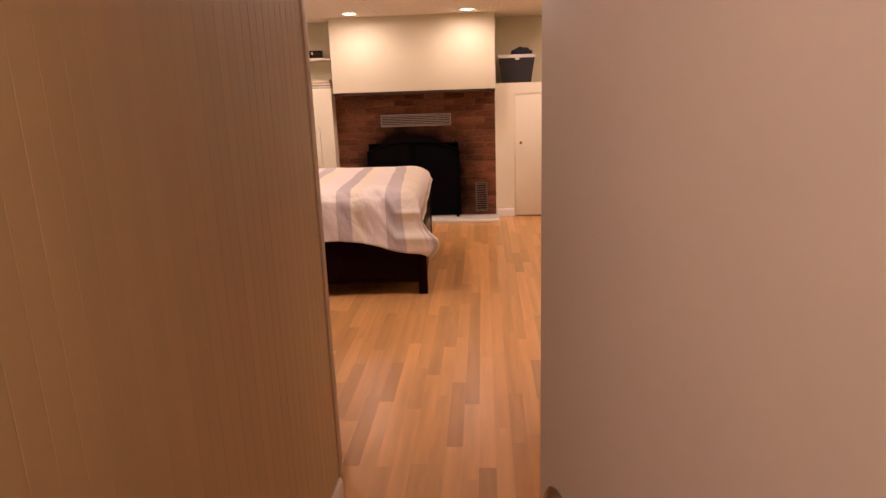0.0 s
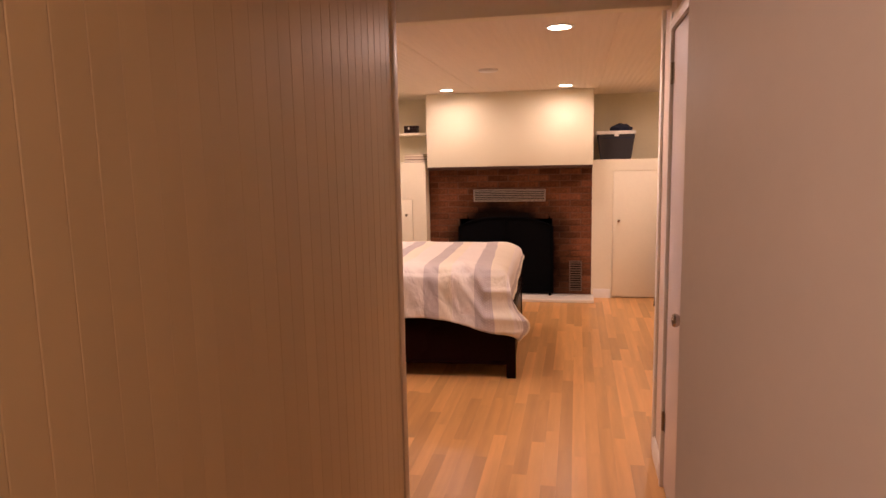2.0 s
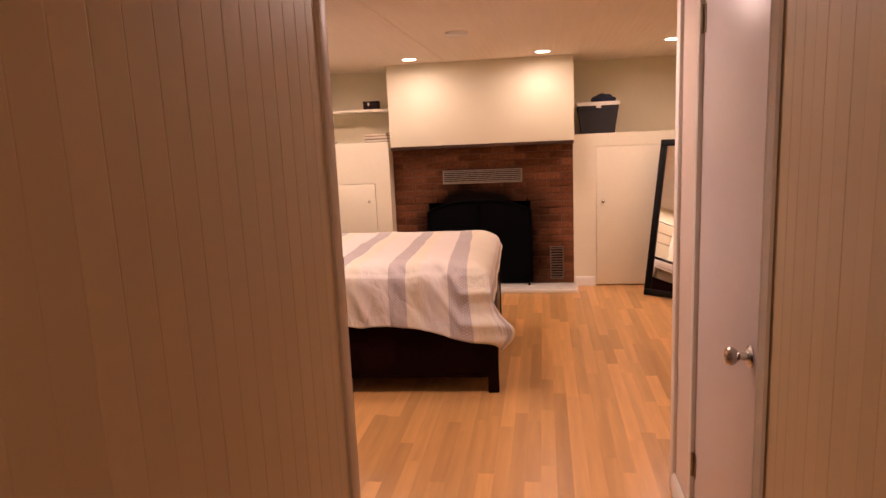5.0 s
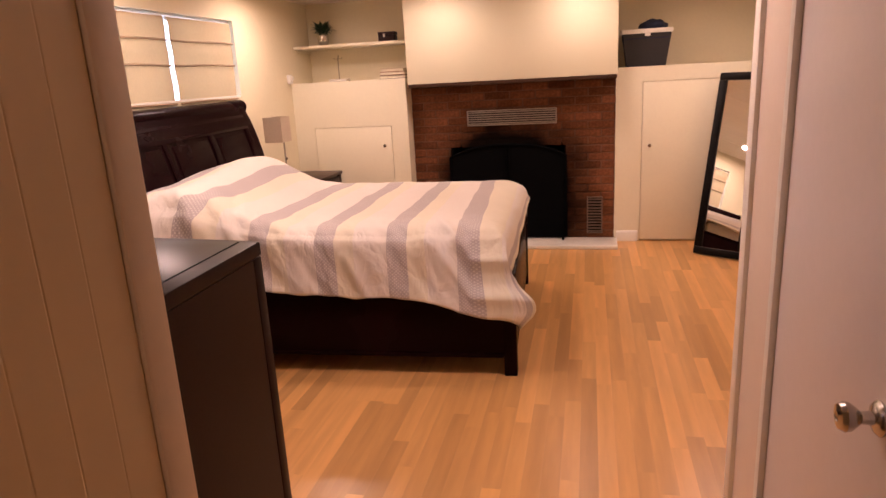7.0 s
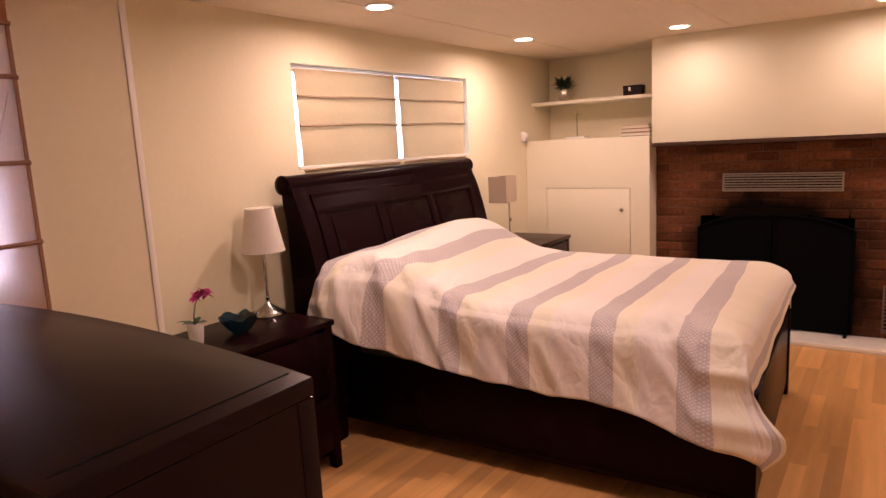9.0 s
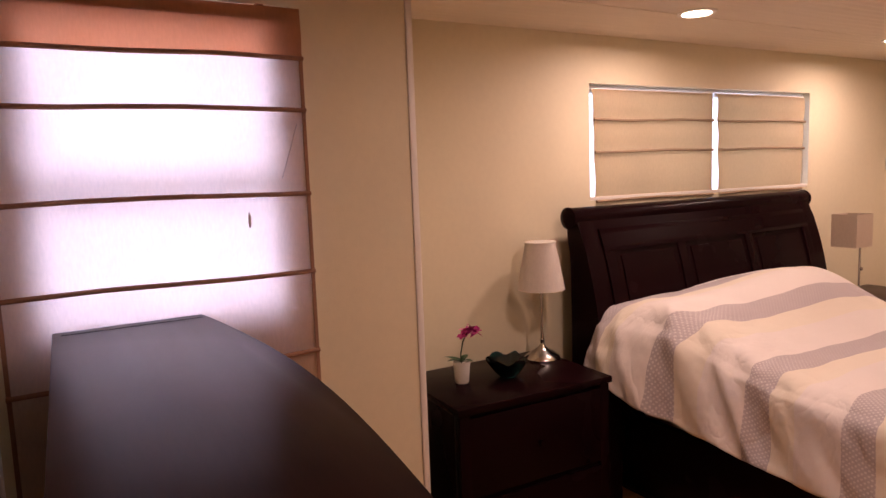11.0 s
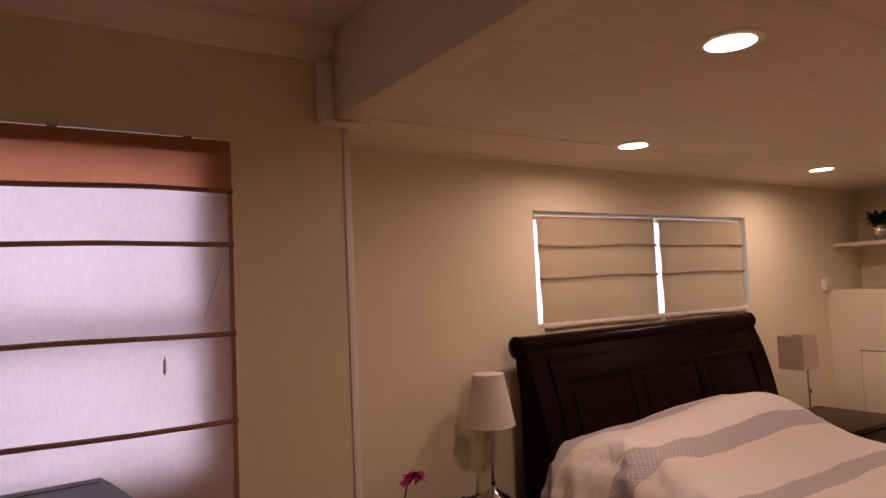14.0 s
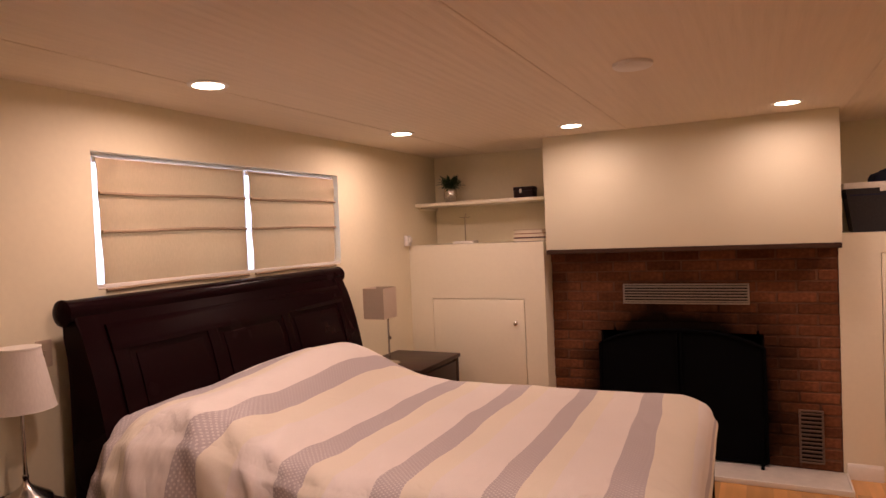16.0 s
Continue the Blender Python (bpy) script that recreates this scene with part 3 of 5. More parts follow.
def roman_blind(x, y0, y1, top, bottom, folds, cloth, seam, label, valance=None, lean=0.0, taper=0.0):
    """A flat roman blind: cloth panels bellied a little between stiffened folds. lean widens the gap at the y0 side downwards."""
    bl = thing("roman_blind", pose(x, (y0 + y1) / 2, top), label, "blind", world_coords=True)
    cuts = [top] + folds + [bottom]
    for k, (a, b) in enumerate(zip(cuts, cuts[1:])):
        bm = bmesh.new()
        nu, nv = 18, 8
        grid = []
        for j in range(nv + 1):
            t = j / nv
            z = a + (b - a) * t
            row = []
            left = y0 + lean * (top - z) / (top - bottom)
            for i in range(nu + 1):
                s = i / nu
                y = left + (y1 - taper * (top - z) / (top - bottom) - left) * s
                sag = 0.003 * ((1 - t) * (math.sin(math.pi * s * 2.0 + k - 1) if k else 0) + t * math.sin(math.pi * s * 2.0 + k))
                out = 0.005 * math.sin(math.pi * t) ** 2 + 0.003 * noise.noise(Vector((y * 5, z * 6, k)))
                row.append(bm.verts.new((x + out, y, z - sag)))
            grid.append(row)
        for j in range(nv):
            for i in range(nu):
                bm.faces.new((grid[j][i], grid[j][i + 1], grid[j + 1][i + 1], grid[j + 1][i]))
        bmesh.ops.solidify(bm, geom=list(bm.faces), thickness=0.0015)
        part("valance" if valance and k == 0 else "cloth_panel", bm, valance if valance and k == 0 else cloth, bl)
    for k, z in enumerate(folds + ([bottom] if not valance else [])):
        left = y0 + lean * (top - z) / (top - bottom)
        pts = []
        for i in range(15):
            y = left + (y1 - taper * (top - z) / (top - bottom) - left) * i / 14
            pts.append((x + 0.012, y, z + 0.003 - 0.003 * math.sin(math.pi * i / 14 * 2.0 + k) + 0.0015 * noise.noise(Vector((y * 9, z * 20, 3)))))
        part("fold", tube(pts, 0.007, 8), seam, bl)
    low = 0.03 if valance else 0.0
    part("headrail", boxes((x - 0.02, y0 + low, top - 0.015 - low, x - 0.002, y1 - low, top + 0.006 - low), b=0.003), WHITE_TRIM, bl)
    if valance:
        for ty in (0.17, 0.47, 0.86):
            ty = y0 + (y1 - y0) * ty
            part("bracket", boxes((x - 0.038, ty - 0.012, top - 0.012, x - 0.003, ty + 0.012, top + 0.007), b=0.002), seam, bl)
        # dark hems; the y0 strip also stands in for the shadow at that edge
        for ya in (y0 + 0.001, y1 - 0.012):
            part("side_hem_and_shadow", boxes((x + 0.006, ya, bottom, x + 0.0095, ya + 0.011, folds[0])), seam, bl)
    return bl


CREASE_TASSEL = material("faded_crease_and_tassel", (0.56, 0.45, 0.40), 0.85, grain=0.1, grain_scale=100)
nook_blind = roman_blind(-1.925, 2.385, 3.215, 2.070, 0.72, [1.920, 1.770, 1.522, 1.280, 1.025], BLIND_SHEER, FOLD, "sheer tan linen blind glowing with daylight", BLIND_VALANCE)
# thin tube drawn for the faint dark line of a crease in the cloth
part("crease_line", tube([(-1.912, 3.184, 1.729), (-1.912, 3.155, 1.64), (-1.912, 3.13, 1.569)], 0.0016, 6), CREASE_TASSEL, nook_blind)
part("tassel", lathe([(0.001, 0.015), (0.004, 0.0), (0.0045, -0.022), (0.002, -0.032)], 8, m=pose(-1.905, 3.025, 1.46)), CREASE_TASSEL, nook_blind)
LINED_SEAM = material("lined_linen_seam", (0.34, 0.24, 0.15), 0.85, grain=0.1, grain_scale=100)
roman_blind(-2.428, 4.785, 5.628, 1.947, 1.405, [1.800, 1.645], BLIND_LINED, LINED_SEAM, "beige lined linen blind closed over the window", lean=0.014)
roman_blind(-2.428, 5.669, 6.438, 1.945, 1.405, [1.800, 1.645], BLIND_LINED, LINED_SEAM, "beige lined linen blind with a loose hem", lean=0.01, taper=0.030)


# ---- doors ----
def knob(parent, m, material_used=CHROME):
    k = part("door_knob", lathe([(0.034, 0.0), (0.034, 0.004), (0.028, 0.010), (0.013, 0.014), (0.012, 0.034), (0.018, 0.040), (0.027, 0.052), (0.029, 0.062), (0.024, 0.071), (0.010, 0.074), (0.008, 0.0725), (0.001, 0.0725)], 28, m=m), material_used, parent, "brushed nickel door knob")
    return k


door = thing("door_1", pose(HR, cy1, 0), "closed flat white closet door with nickel knob", "door", kind=S, world_coords=True)
part("door_leaf", boxes((HR - 0.002, cy0 + 0.004, 0.012, HR + 0.034, cy1 - 0.004, cz1 - 0.006), b=0.002), DOOR_WHITE, door)
knob(door, pose(HR - 0.002, cy0 + 0.085, 0.935, 0, -90, 0) @ Matrix.Scale(0.86, 4))
for hz in (1.86, 0.32):
    hinge = part("hinge", tube([(HR - 0.009, cy1 + 0.001, hz - 0.045), (HR - 0.009, cy1 + 0.001, hz + 0.045)], 0.0065, 10), DULL_METAL, door)
    box_leaf = boxes((HR - 0.0045, cy1 - 0.028, hz - 0.044, HR - 0.0025, cy1 - 0.002, hz + 0.044))
    part("hinge_leaf", box_leaf, DULL_METAL, hinge)
part("strike_plate", boxes((HR - 0.004, cy0 + 0.0045, 0.88, HR - 0.0025, cy0 + 0.012, 0.945)), DULL_METAL, door)
casing = [(0, 0), (0.016, 0), (0.018, 0.012), (0.013, 0.018), (0.017, 0.030), (0.011, 0.052), (0.008, 0.064), (0, 0.068)]
bm = bmesh.new()
extrude([(HR - a, cy1 + 0.004 + b) for a, b in casing], "z", 0, cz1 + 0.07, bm)
extrude([(HR - a, cy0 - 0.004 - b * 0.5) for a, b in casing], "z", 0, cz1 + 0.07, bm)
extrude([(HR - a, cz1 + b) for a, b in casing], "y", cy0 - 0.036, cy1 + 0.07, bm)
solid("door_casing", bm, WHITE_TRIM, "white moulded casing round the closet door", "casing", S)

turn = math.degrees(math.atan2(1.158 - 0.45, 0.373 - HR))
open_door = thing("door_2", pose(HR - 0.006, 0.45, 0, 0, 0, turn), "open plain white door standing across the hall", "door", kind=S)
part("door_leaf", boxes((0.004, -0.036, 0.012, 0.762, 0.0, 2.03), b=0.003), DOOR_WHITE, open_door)
knob(open_door, pose(0.762 - 0.062, 0.0, 0.862, -90, 0, 0))
knob(open_door, pose(0.762 - 0.062, -0.036, 0.862, 90, 0, 0))
for hz in (1.80, 0.28):
    part("hinge", tube([(0, 0.004, hz - 0.045), (0, 0.004, hz + 0.045)], 0.006, 10), DULL_METAL, open_door)
# unseen fixture added for the inferred hall lamp
lamp = thing("ceiling_light", pose(-0.05, 0.05, HIGH), "unseen round frosted ceiling light, inferred in the hall", "lamp")
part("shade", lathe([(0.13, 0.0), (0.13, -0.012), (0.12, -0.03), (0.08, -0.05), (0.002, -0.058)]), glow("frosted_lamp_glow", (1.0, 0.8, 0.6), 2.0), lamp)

# ---- fireplace ----
BREAST = material("pale_plaster_paint", (0.74, 0.685, 0.515), 0.6, stain=0.02, bump=0.2, bump_scale=200)
BX0, BX1 = -1.325, 0.418
FACE = 7.55
fire = thing("fireplace", pose(-0.45, FACE, 0), "red-brown brick fireplace with smoke-stained mouth", "fireplace", world_coords=True)
solid("chimney_breast", boxes((BX0, 7.335, 1.432, BX1, BACK, CEIL), b=0.002), BREAST, "cream plastered chimney breast above the fireplace", "chimney breast", S)
part("mantel", boxes((BX0 + 0.004, 7.325, 1.402, BX1 - 0.004, 7.62, 1.430), b=0.003), material("brown_mantel_edge", (0.055, 0.028, 0.018), 0.8, grain=0.2, stain=0.1, spec=0.08), fire)
FX0, FX1 = -1.02, 0.0


def arch(x):
    """Height of the mouth of the fireplace."""
    t = (x - FX0) / (FX1 - FX0)
    return 0.775 + 0.10 * (1 - abs(2 * min(max(t, 0), 1) - 1) ** 2.6)


for row in ((BX0 - 0.03, FACE + 0.006, 0.03, FX0, BACK - 0.01, 1.402), (FX1, FACE + 0.006, 0.03, BX1 - 0.005, BACK - 0.01, 1.402), (FX0, FACE + 0.006, 0.88, FX1, BACK - 0.01, 1.402)):
    part("mortar_bed", boxes(row), FIRE_MORTAR, fire)
part("firebox", boxes((FX0, BACK - 0.06, 0.03, FX1, BACK - 0.02, 0.9), (FX0 - 0.0, FACE + 0.02, 0.03, FX0 + 0.012, BACK - 0.06, 0.88), (FX1 - 0.012, FACE + 0.02, 0.03, FX1, BACK - 0.06, 0.88), (FX0, FACE + 0.02, 0.868, FX1, BACK - 0.06, 0.88), (FX0, FACE + 0.02, 0.031, FX1, BACK - 0.06, 0.04)), SOOT_AND_GAP_BLACK, fire)
# added black sheet: puts the dark of the mouth behind the screen
part("mouth_dark_sheet", boxes((FX0 - 0.004, FACE + 0.001, 0.035, FX1 + 0.004, FACE + 0.005, 0.768)), SOOT_AND_GAP_BLACK, fire)
part("hearth_slab", boxes((-1.42, 7.252, 0.001, 0.425, FACE + 0.011, 0.030), b=0.003), HEARTH, fire, "pale stone hearth slab")
part("hearth_edging", boxes((-1.44, 7.238, 0.001, 0.438, 7.251, 0.033), (0.426, 7.251, 0.001, 0.438, FACE, 0.033), b=0.003), WHITE_TRIM, fire)

screen = thing("fire_screen", pose(-0.51, 7.52, 0.03), "black iron arched fire screen with mesh doors", "fire screen", world_coords=True)
bm = bmesh.new()
outer = [(FX0 - 0.005, 0.045), (FX1 + 0.005, 0.045)] + [(FX1 + 0.005 - (FX1 - FX0 + 0.01) * k / 24, arch(FX1 - (FX1 - FX0) * k / 24) + 0.005) for k in range(25)]
extrude(outer, "y", 7.528, 7.534, bm)
part("mesh_panel", bm, material("black_wire_mesh", (0.003, 0.003, 0.0035), 0.95, 0.0, spec=0.05, grain=0.5, grain_scale=500, bump=1.0, bump_scale=600), screen)
path_pts = [(FX0 - 0.003, 7.522, 0.045)] + [(FX0 + (FX1 - FX0) * k / 24, 7.522, arch(FX0 + (FX1 - FX0) * k / 24)) for k in range(25)] + [(FX1 + 0.003, 7.522, 0.045)]
part("frame", tube(path_pts, 0.011, 8), IRON, screen)
part("bottom_bar", boxes((FX0, 7.513, 0.04, FX1, 7.532, 0.06), b=0.002), IRON, screen)
for sx in (-0.52, -0.495):
    part("stile", boxes((sx - 0.006, 7.514, 0.06, sx + 0.006, 7.528, arch(sx) - 0.005)), IRON, screen)
for sx in (FX0 + 0.02, FX1 - 0.025):
    part("foot", boxes((sx - 0.011, 7.44, 0.031, sx + 0.011, 7.53, 0.052), b=0.003), IRON, screen)
    part("leg", boxes((sx - 0.009, 7.50, 0.052, sx + 0.009, 7.52, 0.20), b=0.003), IRON, screen)


def grille(name, x0, x1, z0, z1, y, count, mat, label):
    g = thing(name, pose((x0 + x1) / 2, y, z0), label, "grille", world_coords=True)
    # black plate on the brick gives the gaps between slats their shade
    part("backing", boxes((x0 + 0.01, y - 0.006, z0 + 0.01, x1 - 0.01, y - 0.002, z1 - 0.01)), SOOT_AND_GAP_BLACK, g)
    part("frame", boxes((x0, y - 0.016, z0, x1, y - 0.001, z0 + 0.010), (x0, y - 0.016, z1 - 0.010, x1, y - 0.001, z1), (x0, y - 0.016, z0 + 0.01, x0 + 0.012, y - 0.001, z1 - 0.01), (x1 - 0.012, y - 0.016, z0 + 0.01, x1, y - 0.001, z1 - 0.01), b=0.002), mat, g)
    step = (z1 - z0 - 0.02) / count
    bm = bmesh.new()
    box(bm, x0 + 0.012, -0.005, -step * 0.25, x1 - 0.012, 0.002, step * 0.25, 0.0008, seg=1)
    me = to_mesh("slat", bm, mat)
    for k in range(count):
        ob = new("slat", me)
        ob.parent = g
        ob.matrix_parent_inverse = g.matrix_basis.inverted()
        ob.matrix_basis = pose(0, y - 0.010, z0 + 0.01 + step * (k + 0.5), 25)
    return g


grille("wall_grille", -0.857, -0.074, 1.046, 1.180, FACE, 6, GRILLE, "wide grey-beige louvred grille in the brickwork")
grille("floor_vent", 0.181, 0.316, 0.070, 0.400, FACE, 12, material("dark_vent_metal", (0.15, 0.10, 0.075), 0.5, 0.3, grain=0.1), "tall dark louvred vent in the brickwork")

# ---- built-in cupboards ----
LC, RC = 7.38, 7.545
LEDGE = 1.490
left_cup = thing("built_in_cupboard", pose(-1.87, LC, 0), "cream built-in cupboard beside the fireplace", "cupboard", world_coords=True)
ld0, ld1, lz0, lz1 = -2.235, -1.509, 0.34, 1.090
for name, row in (("side_body", (WIN_X + 0.001, LC, 0.0, ld0, BACK - 0.001, LEDGE)), ("side_body", (ld1, LC, 0.0, BX0 - 0.032, BACK - 0.001, LEDGE)), ("plinth", (ld0, LC, 0, ld1, BACK - 0.001, lz0)), ("top_body", (ld0, LC, lz1, ld1, BACK - 0.001, LEDGE)), ("door_stop", (ld0, LC + 0.03, lz0, ld1, LC + 0.05, lz1))):
    part(name, boxes(row), CREAM_TRIM, left_cup)
leaf = part("cupboard_door", boxes((ld0 + 0.004, LC - 0.002, lz0 + 0.004, ld1 - 0.005, LC + 0.018, lz1 - 0.006), b=0.0015), CREAM_TRIM, left_cup)
part("cupboard_knob", lathe([(0.009, 0), (0.007, 0.008), (0.014, 0.016), (0.015, 0.022), (0.009, 0.027), (0.001, 0.028)], 20, m=pose(-1.577, LC - 0.002, 0.916, 90, 0, 0)), CHROME, leaf)
for hz in (0.50, 0.92):
    part("hinge", boxes((ld0 - 0.006, LC - 0.008, hz - 0.022, ld0 + 0.006, LC - 0.0025, hz + 0.022), b=0.002), CREAM_TRIM, leaf)

right_cup = thing("built_in_cupboard", pose(1.0, RC, 0), "cream built-in cupboard with a tall narrow door", "cupboard", world_coords=True)
rd0, rd1, rz0, rz1 = 0.628, 1.235, 0.016, 1.360
for name, row in (("side_body", (BX1 - 0.004, RC, 0.0, rd0, BACK - 0.001, 1.480)), ("side_body", (rd1, RC, 0.0, ROOM_R - 0.001, BACK - 0.001, 1.480)), ("top_body", (rd0, RC, rz1, rd1, BACK - 0.001, 1.480)), ("door_stop", (rd0, RC + 0.03, 0, rd1, RC + 0.05, rz1))):
    part(name, boxes(row), CREAM_TRIM, right_cup)
leaf = part("cupboard_door", boxes((rd0 + 0.004, RC - 0.002, rz0, rd1 - 0.004, RC + 0.018, rz1 - 0.005), b=0.0015), CREAM_TRIM, right_cup)
part("cupboard_knob", lathe([(0.009, 0), (0.007, 0.008), (0.014, 0.016), (0.015, 0.022), (0.009, 0.027), (0.001, 0.028)], 20, m=pose(0.694, RC - 0.002, 0.833, 90, 0, 0)), CHROME, leaf)

shelf = thing("wall_shelf", pose(-1.87, BACK, 1.78), "cream painted shelf spanning the niche", "shelf", world_coords=True)
part("board", boxes((WIN_X + 0.001, 7.505, 1.786, BX0 - 0.001, BACK_L - 0.001, 1.812), b=0.003), CREAM_TRIM, shelf)
part("cleat", boxes((WIN_X + 0.001, 7.56, 1.762, WIN_X + 0.018, BACK_L - 0.001, 1.785), b=0.002), CREAM_TRIM, shelf)

# ---- downlights ----
first = None
for lx, ly in DOWNLIGHTS:
    if first is None:
        first = thing("downlight", pose(lx, ly, CEIL), "lit round recessed ceiling downlight with white ring", "downlight", group="recessed ceiling lights")
        bm = bmesh.new()
        prof = [(0.058, -0.002), (0.060, -0.006), (0.078, -0.005), (0.080, -0.0005)]
        lathe(prof, 36, bm)
        part("ring", bm, RING, first)
        part("lens", lathe([(0.060, -0.0072), (0.050, -0.0085), (0.001, -0.0095)], 32), LED, first, "glowing frosted lens")
    else:
        copy_thing(first, pose(lx, ly, CEIL))
cover = thing("smoke_detector", pose(-0.424, 5.585, CEIL), "round flat white ceiling cover plate", "cover plate")
part("plate", lathe([(0.075, -0.0005), (0.075, -0.012), (0.068, -0.018), (0.001, -0.020)], 36), PLASTIC, cover)

# ---- bed ----
BED = pose(-2.30, 5.45, 0, 0, 0, 3.0)
bed = thing("bed", BED, "espresso wooden sleigh bed with panelled headboard", "bed")
HB = 0.90        # half width of the headboard
HF = 0.945       # its far half
RAIL = 0.777     # outer face of the side rails
FOOT = 2.113


def smooth(a, b, t):
    t = min(max((t - a) / (b - a), 0), 1)
    return t * t * (3 - 2 * t)


def sleigh_x(z):
    """How far the front of the headboard stands from the wall side at a height."""
    t = min(max((z - 0.35) / 1.0, 0), 1)
    return 0.15 - 0.17 * t ** 2.6


def sleigh_outline(z0, z1, thick, n=14):
    front = [(sleigh_x(z0 + (z1 - z0) * k / n), z0 + (z1 - z0) * k / n) for k in range(n + 1)]
    return front + [(x - thick, z) for x, z in reversed(front)]


def post_outline(n=16):
    """Side view of a headboard post: curved front, straight back that rolls out at the top."""
    zs = [1.335 * k / n for k in range(n + 1)]
    return [(sleigh_x(z), z) for z in zs] + [(-0.060 - 0.030 * smooth(1.12, 1.335, z), z) for z in reversed(zs)]


part("headboard_panel", extrude(sleigh_outline(0.30, 1.33, 0.03), "y", -HB + 0.09, HF - 0.09), ESPRESSO, bed)
for y0, y1 in ((-HB, -HB + 0.105), (HF - 0.105, HF)):
    part("headboard_post", extrude(post_outline(), "y", y0, y1, bevel=0.008), ESPRESSO, bed)
bm = tube([(sleigh_x(1.35) - 0.035, -HB - 0.012, 1.345), (sleigh_x(1.35) - 0.035, HF + 0.012, 1.345)], 0.047, 20)
part("top_roll", bm, ESPRESSO, bed)
part("scroll_cap", lathe([(0.050, 0), (0.050, 0.010), (0.040, 0.017), (0.02, 0.024), (0.001, 0.025)], 24, m=pose(sleigh_x(1.35) - 0.035, -HB - 0.010, 1.345, 90, 0, 0)), ESPRESSO, bed)
part("scroll_cap", lathe([(0.050, 0), (0.050, 0.010), (0.040, 0.017), (0.02, 0.024), (0.001, 0.025)], 24, m=pose(sleigh_x(1.35) - 0.035, HF + 0.010, 1.345, -90, 0, 0)), ESPRESSO, bed)


def curved_board(y0, y1, z0, z1, proud, bevel=0.004):
    front = [(sleigh_x(z0 + (z1 - z0) * k / 8) + proud, z0 + (z1 - z0) * k / 8) for k in range(9)]
    return extrude(front + [(x - proud - 0.004, z) for x, z in reversed(front)], "y", y0, y1, bevel=bevel)


for y0, y1 in ((-HB + 0.105, -HB + 0.17), (-0.30, -0.24), (0.24, 0.30), (HF - 0.17, HF - 0.105)):
    part("headboard_stile", curved_board(y0, y1, 0.40, 1.20, 0.009), ESPRESSO, bed)
part("headboard_rail", curved_board(-HB + 0.105, HF - 0.105, 1.19, 1.29, 0.010), ESPRESSO, bed)
part("headboard_rail", curved_board(-HB + 0.105, HF - 0.105, 0.40, 0.50, 0.010), ESPRESSO, bed)
for y0, y1 in ((-HB + 0.19, -0.32), (-0.22, 0.22), (0.32, HF - 0.19)):
    part("raised_panel", curved_board(y0 + 0.015, y1 - 0.015, 0.52, 1.165, 0.006, 0.004), ESPRESSO, bed)
for side in (-1, 1):
    y0, y1 = sorted((side * RAIL, side * (RAIL - 0.035)))
    part("side_rail", boxes((0.10, y0, 0.100, FOOT - 0.02, y1, 0.46), b=0.005), ESPRESSO, bed)
    y0, y1 = sorted((side * (RAIL + 0.003), side * (RAIL - 0.065)))
    part("foot_leg", boxes((FOOT - 0.066, y0, 0.0, FOOT, y1, 0.50), b=0.006), ESPRESSO, bed)
    part("rail_moulding", boxes((0.12, y0 + (0 if side > 0 else -0.006), 0.100, FOOT - 0.07, y1 + (0.006 if side > 0 else 0), 0.125), b=0.004), ESPRESSO, bed)
part("footboard", boxes((FOOT - 0.045, -RAIL + 0.066, 0.08, FOOT - 0.008, RAIL - 0.066, 0.50), b=0.006), ESPRESSO, bed)
part("footboard_cap", boxes((FOOT - 0.065, -RAIL + 0.06, 0.502, FOOT - 0.004, RAIL - 0.02, 0.524), b=0.008), ESPRESSO, bed)
part("mattress", boxes((0.13, -RAIL + 0.11, 0.40, FOOT - 0.09, RAIL - 0.11, 0.66), b=0.04), MATTRESS, bed)

# ---- duvet ----
TOP = 0.775
LOBE = 0.115


def hem_near(u):
    """Height of the hem that hangs on the hall side."""
    pts = [(0.0, 0.655), (0.15, 0.575), (0.35, 0.505), (0.75, 0.448), (1.2, 0.430), (1.55, 0.428), (1.8, 0.378), (2.0, 0.29), (2.3, 0.26)]
    for (a, p), (b, q) in zip(pts, pts[1:]):
        if u <= b:
            return p + (q - p) * (u - a) / (b - a)
    return 0.26


